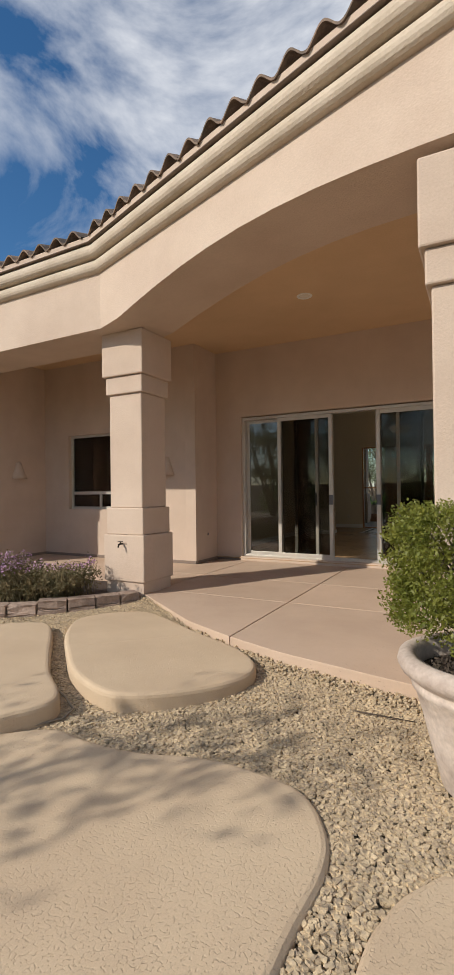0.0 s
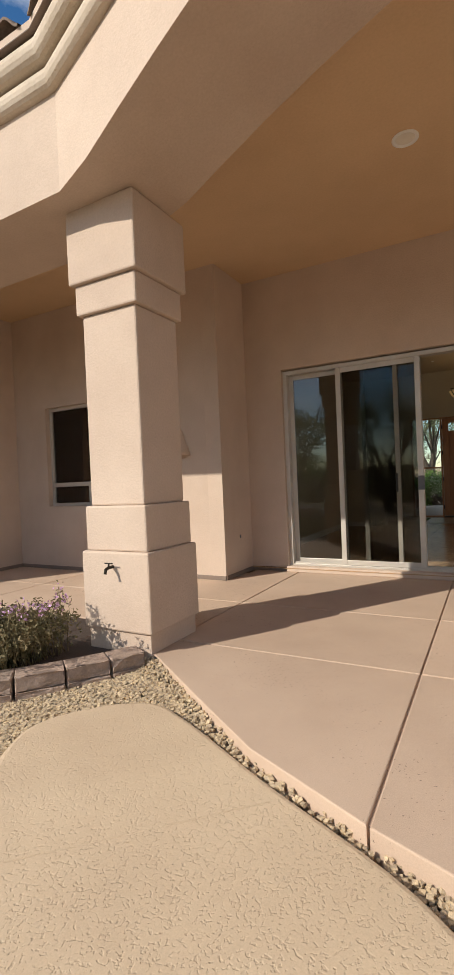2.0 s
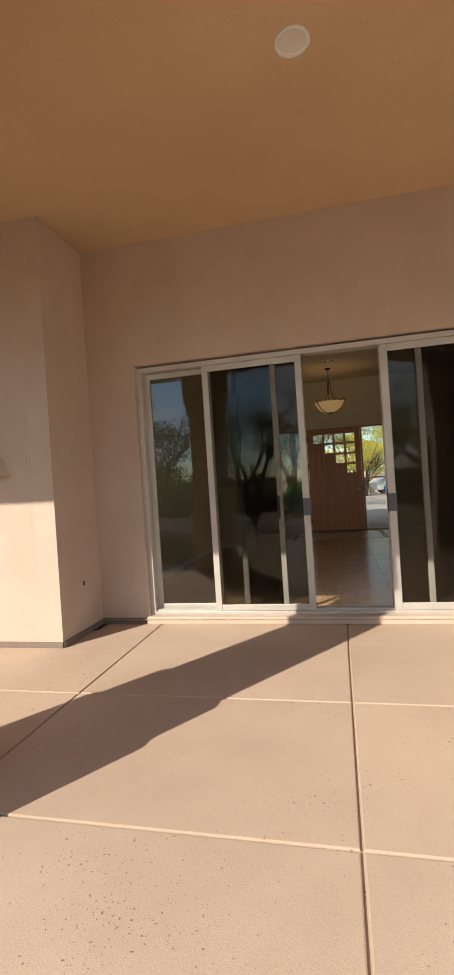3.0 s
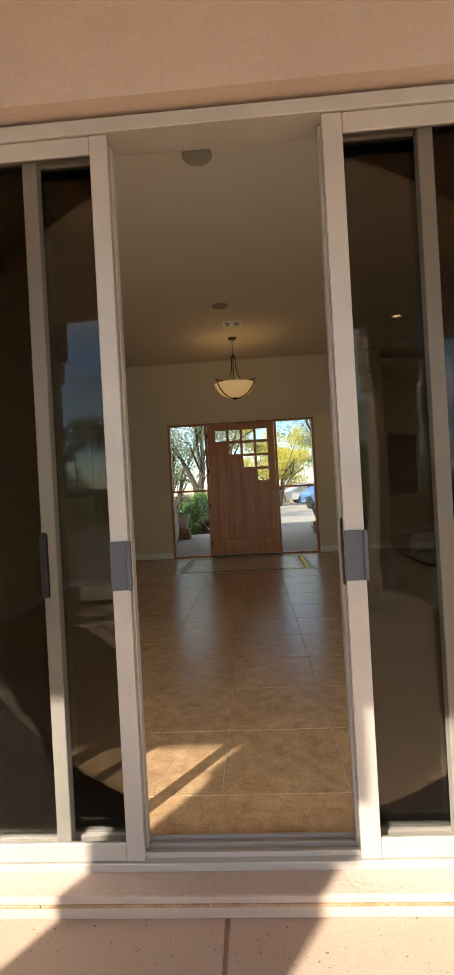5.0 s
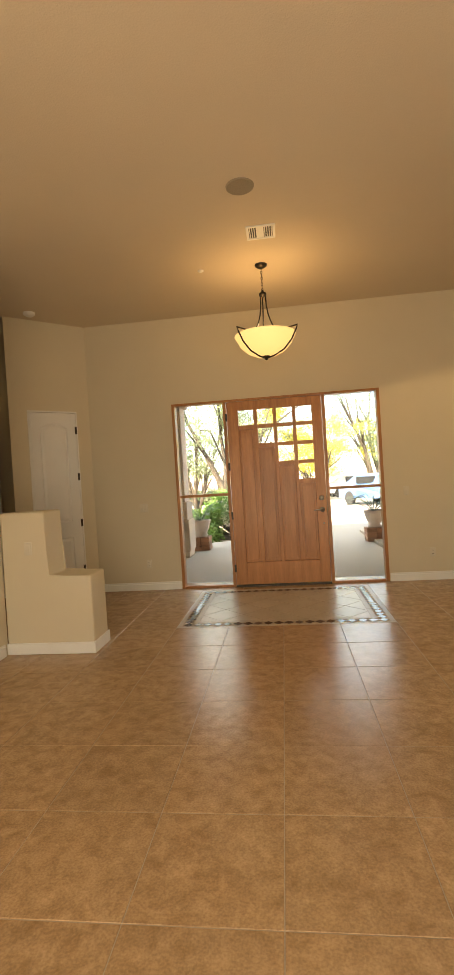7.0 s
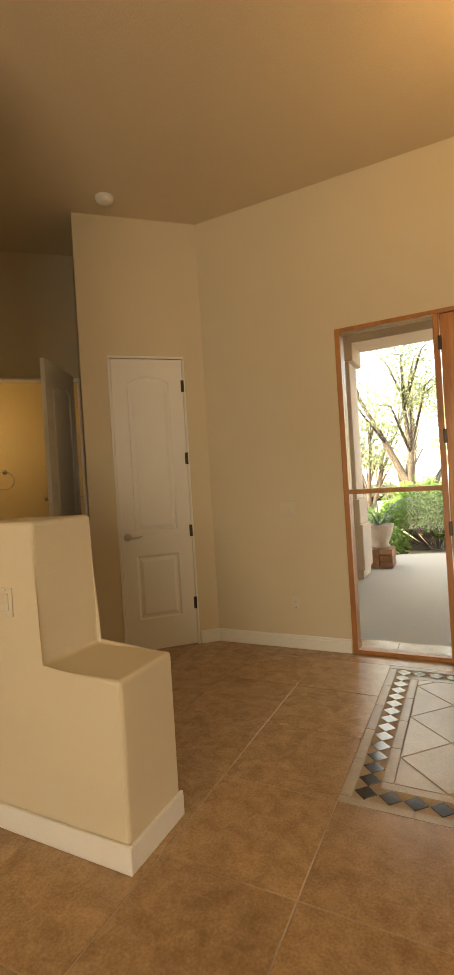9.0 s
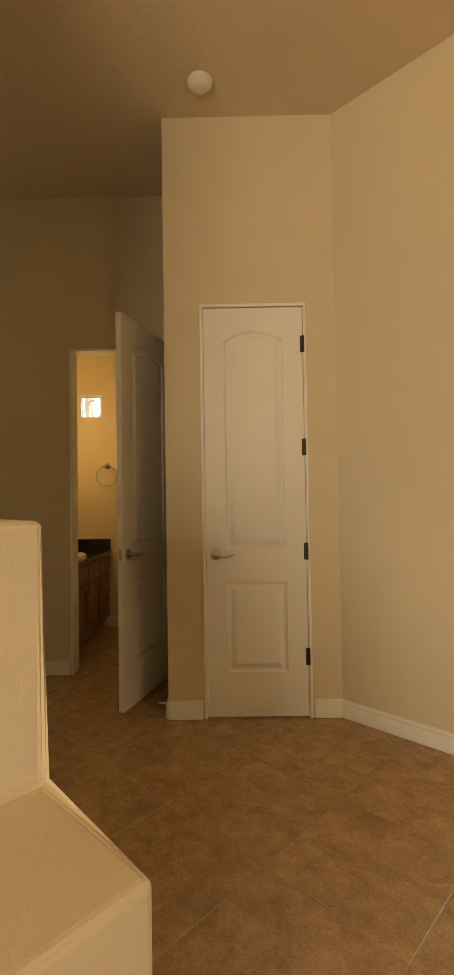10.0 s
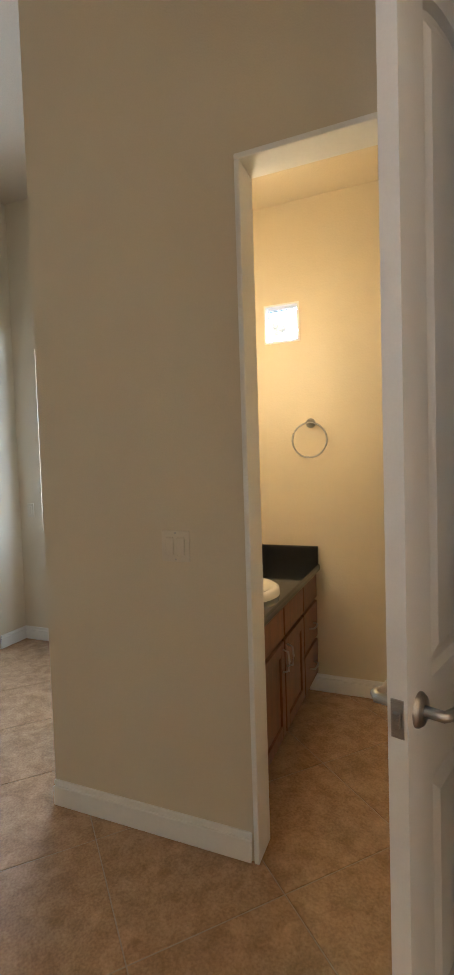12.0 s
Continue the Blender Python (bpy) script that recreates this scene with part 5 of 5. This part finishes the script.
def tree(name, at, height, spread, mat, count, size, label, seed, lean=0.0, forks=5, trunk=0.12, low=0.35):
    r = np.random.default_rng(seed)
    ob = empty(name, at)
    limbs, tips = [], []
    for k in range(forks):
        a = 2 * math.pi * (k + r.uniform(-0.3, 0.3)) / forks
        out = spread * r.uniform(0.45, 0.9)
        top = height * r.uniform(0.62, 0.92)
        pts = [(0, 0, 0)]
        for s in (0.25, 0.5, 0.75, 1.0):
            pts.append((out * s ** 1.3 * math.cos(a) + r.normal(0, 0.05 * spread) + lean * s, out * s ** 1.3 * math.sin(a) + r.normal(0, 0.05 * spread), top * s))
        limbs.append(tube_data(pts, [trunk, trunk * 0.75, trunk * 0.5, trunk * 0.3, trunk * 0.1], 7))
        for s in range(7):
            j = r.integers(2, 5)
            e = Vector(pts[j]) + Vector((r.normal(0, 0.3), r.normal(0, 0.3), r.uniform(-0.05, 0.28))) * spread
            limbs.append(tube_data([pts[j - 1], tuple((Vector(pts[j]) + e) / 2), tuple(e)], [trunk * 0.3, trunk * 0.16, trunk * 0.04], 4))
            tips.append(tuple(e))
            tips.append(tuple((Vector(pts[j]) + e) / 2))
    joined("limbs", limbs, BARK, ob, True)
    tips = [t for t in tips if t[2] > height * low]
    extra = [tuple(np.array(tips[r.integers(0, len(tips))]) + r.normal(0, 0.14 * spread, 3)) for _ in range(60)]
    tagged(raw("crown", *leaves(r, tips + extra, (0.2 * spread, 0.2 * spread, 0.13 * spread), size, count, aspect=0.5), mat, ob), kind="stuff")
    return tagged(ob, label, "tree")


def mound(name, at, radius, height, mat, count, size, label, seed):
    r = np.random.default_rng(seed)
    ob = empty(name, at)
    cs, st = [], []
    for _ in range(160):
        a, q = r.uniform(0, 6.28), math.sqrt(r.random())
        z = height * math.sqrt(max(0.02, 1 - q * q)) * r.uniform(0.55, 1.0)
        c = (radius * q * math.cos(a), radius * q * math.sin(a), z)
        cs.append(c)
        st.append(tube_data([(c[0] * 0.2, c[1] * 0.2, 0), (c[0] * 0.7, c[1] * 0.7, z * 0.6), c], [0.02, 0.012, 0.004], 3))
    joined("stems", st, BARK, ob)
    tagged(raw("foliage", *leaves(r, cs, (0.16 * radius + 0.05, 0.16 * radius + 0.05, 0.13 * height + 0.04), size, count, aspect=0.4), mat, ob), kind="stuff")
    return tagged(ob, label, "shrub")


# back garden, seen in the door glass and by its shade
tree("shade_tree", pose(-1.9, -12.9, -0.24), 5.2, 2.5, GREYLEAF, 4600, 0.055, "sparse grey-green desert tree in the back garden", 3, forks=4, low=0.55)
tree("desert_tree", pose(-7.5, -17.5, -0.24), 5.5, 3.0, GREYLEAF, 6000, 0.08, "grey-green desert tree in the back garden", 4)
tree("desert_tree", pose(6.0, -19.0, -0.24), 5.0, 3.0, BUSHLEAF, 6000, 0.08, "green desert tree in the back garden", 5)
for k in range(7):
    mound("garden_shrub", pose(-11 + 4.0 * k, -17.5 - 1.8 * (k % 3), -0.24), 1.9, 2.1 + 0.5 * (k % 2), BUSHLEAF if k % 2 else GREYLEAF, 3200, 0.07, "rounded green shrub in the back garden", 20 + k)
boxes("garden_wall", [(-30, 30, -24.2, -24.0, -0.3, 1.6)], STUCCO, 0.01)
tagged(bpy.data.objects["garden_wall"], "tan stucco garden wall behind the back garden", "wall", kind="structure")

# ---------------------------------------------------------------- front of the house
porch = prism("pavement_porch", [(-3.0, FW + 0.185), (5.5, FW + 0.185), (5.5, 13.2), (4.2, 14.5), (-0.2, 12.9), (-3.0, 11.9)], -0.3, PORCH_Z - 0.012, AGGREGATE)
tagged(porch, "grey exposed-aggregate entry porch", "porch", kind="structure")
drive = prism("road_drive", rounded([(0.9, 12.6), (3.9, 13.2), (7.0, 18.0), (12.0, 23.0), (16, 29), (2.0, 30.0), (0.8, 22.0), (0.4, 16.0)]), -0.3, PORCH_Z - 0.02, AGGREGATE)
tagged(drive, "sunlit pale aggregate driveway", "driveway", kind="structure")
tagged(prism("ground_far", [(-60, 31), (60, 31), (60, 38), (-60, 38)], -0.3, -0.22, AGGREGATE), "pale asphalt street beyond the drive", "road", kind="structure")


def porch_column(x, y):
    col = empty("column", pose(x, y, -0.05))
    for part, w, z0, z1 in (("plinth", 0.60, 0.12, 0.75), ("plinth_step", 0.54, 0.75, 1.1), ("shaft", 0.47, 1.1, 3.0), ("capital", 0.6, 3.0, 3.25)):
        box(part, -w / 2, w / 2, -w / 2, w / 2, z0, z1, STUCCO, 0.014, col)
    box("footing", -0.27, 0.27, -0.27, 0.27, 0, 0.122, STUCCO, 0.004, col)
    return tagged(col, "square stucco porch column with stepped base", "column", "porch columns")


porch_column(-1.02, 10.75)
porch_column(3.52, 10.95)
bm = bmesh.new()
add_box(bm, -3.0, 5.5, 10.45, 11.05, 3.18, 3.48, 0.01)
tagged(finish("trim_porch_beam", bm, STUCCO), "stucco porch beam", "beam", kind="structure")
tagged(prism("ceiling_porch", [(-3.0, FW + 0.185), (5.5, FW + 0.185), (5.5, 10.45), (-3.0, 10.45)], 3.46, 3.52, SOFFIT), "tan porch ceiling", "ceiling", kind="structure")
wall("wall_porch_west", (-2.4, 11.5), (-2.4, FW + 1.6), 0.2, -0.05, 3.6, STUCCO, (), "stucco wall beside the porch")


def cycad(x, y, seed):
    r = np.random.default_rng(seed)
    st = empty("brick_stand", pose(x, y, PORCH_Z))
    for course in range(3):
        for i in range(2):
            for k in range(2):
                a = (-0.2 + 0.2 * i, -0.2 + 0.2 * k)
                box("brick", a[0] + 0.004, a[0] + 0.196, a[1] + 0.004, a[1] + 0.196, 0.095 * course, 0.095 * course + 0.09, BRICK, 0.006, st)
    tagged(st, "stack of red bricks under a pot", "brick stand", "porch pot stands")
    p = empty("urn", pose(x, y, PORCH_Z + 0.282))
    lathe("body", [(0, 0), (0.13, 0), (0.15, 0.03), (0.12, 0.07), (0.16, 0.16), (0.2, 0.28), (0.2, 0.32), (0.22, 0.34), (0.22, 0.37), (0.18, 0.37), (0.17, 0.33), (0.0, 0.33)], POT, p)
    tagged(p, "grey weathered urn planter", "planter", "porch urns")
    c = empty("cycad", pose(x, y, PORCH_Z + 0.615))
    parts, blades = [], []
    for k in range(18):
        a, up = 2 * math.pi * k / 18 + r.uniform(-0.1, 0.1), r.uniform(0.2, 0.6)
        path = [Vector((0.6 * s * math.cos(a), 0.6 * s * math.sin(a), up * math.sin(2.2 * s) * 0.75)) for s in (0, 0.25, 0.5, 0.75, 1.0)]
        parts.append(tube_data([tuple(q) for q in path], 0.006, 4))
        for j in range(22):
            s = 0.1 + 0.9 * j / 22
            f = s * 4
            i0 = min(3, int(f))
            q = path[i0].lerp(path[i0 + 1], f - i0)
            for sg in (-1, 1):
                w = Vector((-math.sin(a) * sg, math.cos(a) * sg, -0.15)) * 0.12 * (1 - 0.6 * s)
                ad = Vector((math.cos(a), math.sin(a), 0)) * 0.012
                blades.append(([tuple(q - ad * 0.5), tuple(q + ad * 0.5), tuple(q + w + ad * 2)], [(0, 1, 2)]))
    joined("stalks", parts, PALMLEAF, c)
    tagged(joined("fronds", blades, PALMLEAF, c), kind="stuff")
    return tagged(c, "dark green cycad in an urn", "cycad", "porch cycads")


cycad(-0.68, 11.55, 1)
cycad(3.06, 11.75, 2)
mound("rosemary_bush", pose(-0.05, 14.9, -0.24), 1.45, 1.4, BUSHLEAF, 15000, 0.05, "bright green rounded bush beside the drive", 31)
mound("rosemary_bush", pose(1.0, 16.4, -0.24), 1.0, 1.0, GREYLEAF, 7000, 0.05, "grey-green rounded bush beside the drive", 32)
mound("rosemary_bush", pose(-2.4, 15.4, -0.24), 1.2, 1.2, BUSHLEAF, 6000, 0.05, "green rounded bush beside the drive", 33)
tree("olive_tree", pose(-0.75, 17.6, -0.24), 6.6, 2.9, GREYLEAF, 15000, 0.034, "grey-green olive-like tree with curving trunks", 41, forks=4, trunk=0.16, low=0.42)
tree("desert_tree", pose(-3.2, 25.0, -0.24), 5.6, 3.0, GREYLEAF, 9000, 0.06, "grey-green desert tree beyond the drive", 42)
tree("palo_verde", pose(3.0, 31.0, -0.24), 6.3, 3.3, YELLOW, 30000, 0.06, "yellow-blossomed palo verde tree", 43, low=0.25)
tree("mesquite", pose(6.6, 29.5, -0.24), 8.0, 3.4, GREYLEAF, 14000, 0.055, "tall grey-green mesquite tree", 44, trunk=0.2)
tree("desert_tree", pose(-9.0, 34.0, -0.24), 6.0, 4.0, BUSHLEAF, 9000, 0.12, "green desert tree across the street", 45)
tree("desert_tree", pose(12.5, 38.0, -0.24), 6.0, 4.0, YELLOW, 9000, 0.12, "yellow-green desert tree across the street", 46)
for k in range(8):
    mound("desert_shrub", pose(-12 + 3.6 * k, 33.0 + 2.0 * (k % 3), -0.24), 1.6, 1.3, BUSHLEAF if k % 2 else GREYLEAF, 2200, 0.09, "rounded desert shrub beyond the drive", 60 + k)
tagged(boxes("street_wall", [(-40, 40, 43.0, 43.2, -0.3, 1.5)], STUCCO, 0.01), "low tan stucco wall beyond the street", "wall", kind="structure")


def car(x, y, yaw, mat, label):
    c = empty("car", pose(x, y, -0.07, 0, 0, yaw))
    side = [(-2.2, 0.32), (2.2, 0.32), (2.25, 0.62), (2.05, 0.82), (1.15, 0.95), (0.45, 1.42), (-1.05, 1.45), (-1.95, 1.0), (-2.22, 0.85)]
    n = len(side)
    verts = []
    for y_, tuck in ((-0.86, 1), (-0.62, 0), (0.62, 0), (0.86, 1)):
        verts += [(px, y_ if pz < 1.0 else y_ * (0.8 if tuck else 1), pz if not tuck else min(pz, 1.40)) for px, pz in side]
    faces = [tuple(range(n)), tuple(range(3 * n, 4 * n))[::-1]]
    for r in range(3):
        faces += [(r * n + i, r * n + (i + 1) % n, (r + 1) * n + (i + 1) % n, (r + 1) * n + i) for i in range(n)]
    bm = bmesh.new()
    vs = [bm.verts.new(v) for v in verts]
    for f in faces:
        bm.faces.new([vs[i] for i in f])
    finish("body", bm, mat, c)
    boxes("window", [(-0.95, 0.35, -0.80, 0.80, 0.98, 1.32)], BLACKPL, 0.03, c)
    for ly in (-0.6, 0.6):
        box("lamp", 2.18, 2.25, ly - 0.15, ly + 0.15, 0.60, 0.75, CERAMIC, 0.02, c)
    for wx in (-1.4, 1.4):
        for wy in (-0.80, 0.80):
            lathe("wheel", [(0.0, -0.1), (0.2, -0.1), (0.31, -0.1), (0.33, -0.06), (0.33, 0.06), (0.31, 0.1), (0.2, 0.1), (0.0, 0.1)], RUBBER, c, pose(wx, wy, 0.33, 90), 20)
    return tagged(c, label, "car", "parked cars")


car(5.7, 24.0, -60, CARBLUE, "blue parked sedan on the driveway")
car(5.9, 33.5, 10, CARWHITE, "white parked car beyond the drive")
# ---------------------------------------------------------------- floor tiles
T, GX, GY = 0.527, 0.570, 2.000
tile_verts, tile_faces = prism_data([(0.0022, 0.0022), (T - 0.0022, 0.0022), (T - 0.0022, T - 0.0022), (0.0022, T - 0.0022)], -0.008, 0.0, 0.0015)
tile_mesh = bpy.data.meshes.new("tile")
tile_mesh.from_pydata(tile_verts, [], tile_faces)
tile_mesh.materials.append(TILE)
far_parts, near = [], 0
for i in range(-18, 13):
    for k in range(-4, 22):
        x, y = GX + i * T, GY + k * T
        cx, cy = x + T / 2, y + T / 2
        if 0.04 < cx < 2.16 and 5.68 < cy < 7.28:
            continue
        room = -1.7 < cx and -0.2 < cy < 7.6
        hall = -9 < cx <= 0 and 3.2 < cy < 9.2
        east = cx > 3.4 and cy < 13.3
        if not (room or hall or east) or cy > 9.2 and cx < 3:
            continue
        if FW + 0.3 < cy and -1.2 < cx < 3.4:
            continue
        if -3.6 < cx < 2.9 and 0.3 < cy < 7.7 and not (cx < -1.7 and cy < 5) and near < 300:
            ob = new("tile", tile_mesh)
            ob.parent = floor
            ob.matrix_basis = pose(x, y, random.uniform(-0.0006, 0.0004))
            near += 1
        else:
            far_parts.append(([(v[0] + x, v[1] + y, v[2]) for v in tile_verts], tile_faces))
tagged(joined("far_tiles", far_parts, TILE, floor), kind="stuff")

# inlaid tile carpet before the front door
MX0, MX1, MY0, MY1 = GX - T, GX + 3 * T, GY + 7 * T, GY + 10 * T


def piece(name, poly, mat):
    return prism(name, poly, -0.008, 0.0, mat, 0.001, floor)


def strip(x0, x1, y0, y1, n, lengthwise):
    for i in range(n):
        a, b = i / n, (i + 1) / n
        if lengthwise:
            q = (x0 + (x1 - x0) * a + 0.002, x0 + (x1 - x0) * b - 0.002, y0 + 0.002, y1 - 0.002)
        else:
            q = (x0 + 0.002, x1 - 0.002, y0 + (y1 - y0) * a + 0.002, y0 + (y1 - y0) * b - 0.002)
        piece("border_tile", [(q[0], q[2]), (q[1], q[2]), (q[1], q[3]), (q[0], q[3])], LISTEL)


def frame_of(off, w, nx, ny):
    x0, x1, y0, y1 = MX0 + off, MX1 - off, MY0 + off, MY1 - off
    strip(x0, x1, y0, y0 + w, nx, True)
    strip(x0, x1, y1 - w, y1, nx, True)
    strip(x0, x0 + w, y0 + w, y1 - w, ny, False)
    strip(x1 - w, x1, y0 + w, y1 - w, ny, False)


frame_of(0.0, 0.05, 7, 5)
frame_of(0.15, 0.05, 6, 4)
half = 0.049


def diamonds(x0, y0, x1, y1):
    n = round(math.hypot(x1 - x0, y1 - y0) / 0.1)
    for i in range(n + 1):
        x, y = x0 + (x1 - x0) * i / n, y0 + (y1 - y0) * i / n
        piece("diamond_tile", [(x - half, y), (x, y - half), (x + half, y), (x, y + half)], BLACKTILE)


o = 0.10
cx0, cx1, cy0, cy1 = MX0 + o, MX1 - o, MY0 + o, MY1 - o
diamonds(cx0, cy0, cx1, cy0), diamonds(cx0, cy1, cx1, cy1)
diamonds(cx0, cy0 + 0.1, cx0, cy1 - 0.1), diamonds(cx1, cy0 + 0.1, cx1, cy1 - 0.1)
prism("border_bed", [(MX0 + 0.052, MY0 + 0.052), (MX1 - 0.052, MY0 + 0.052), (MX1 - 0.052, MY1 - 0.052), (MX0 + 0.052, MY1 - 0.052)], -0.012, -0.003, LISTEL, 0, floor)
ix0, ix1, iy0, iy1 = MX0 + 0.203, MX1 - 0.203, MY0 + 0.203, MY1 - 0.203
g, hx = 0.215, 0.2095
for i in range(-12, 24):
    for k in range(-12, 24):
        x, y = ix0 + g * i, iy0 + g * k
        if (i + k) % 2:
            continue
        poly = clip([(x - hx, y), (x, y - hx), (x + hx, y), (x, y + hx)], ix0, ix1, iy0, iy1)
        if len(poly) > 2 and abs(area(poly)) > 0.002:
            piece("diagonal_tile", poly, ACCENT)

# patio slab panels between tooled joints
outline = PATIO_EDGE if area(PATIO_EDGE) > 0 else PATIO_EDGE[::-1]
xs, ys = [-9, -6.2, -3.4, -0.62, 1.145, 2.95, 5.2, 7.4], [-4.9, -2.82, -1.66, -0.05]
for i in range(len(xs) - 1):
    for k in range(len(ys) - 1):
        poly = clip(outline, xs[i] + 0.006, xs[i + 1] - 0.006, ys[k] + 0.006, ys[k + 1] - 0.006)
        clean = [p for j, p in enumerate(poly) if math.hypot(p[0] - poly[j - 1][0], p[1] - poly[j - 1][1]) > 0.002]
        if len(clean) > 2 and abs(area(clean)) > 0.02:
            prism("slab_panel", clean, -0.06 if k else -0.29, PATIO_Z, PATIO, 0.006, patio, 2)
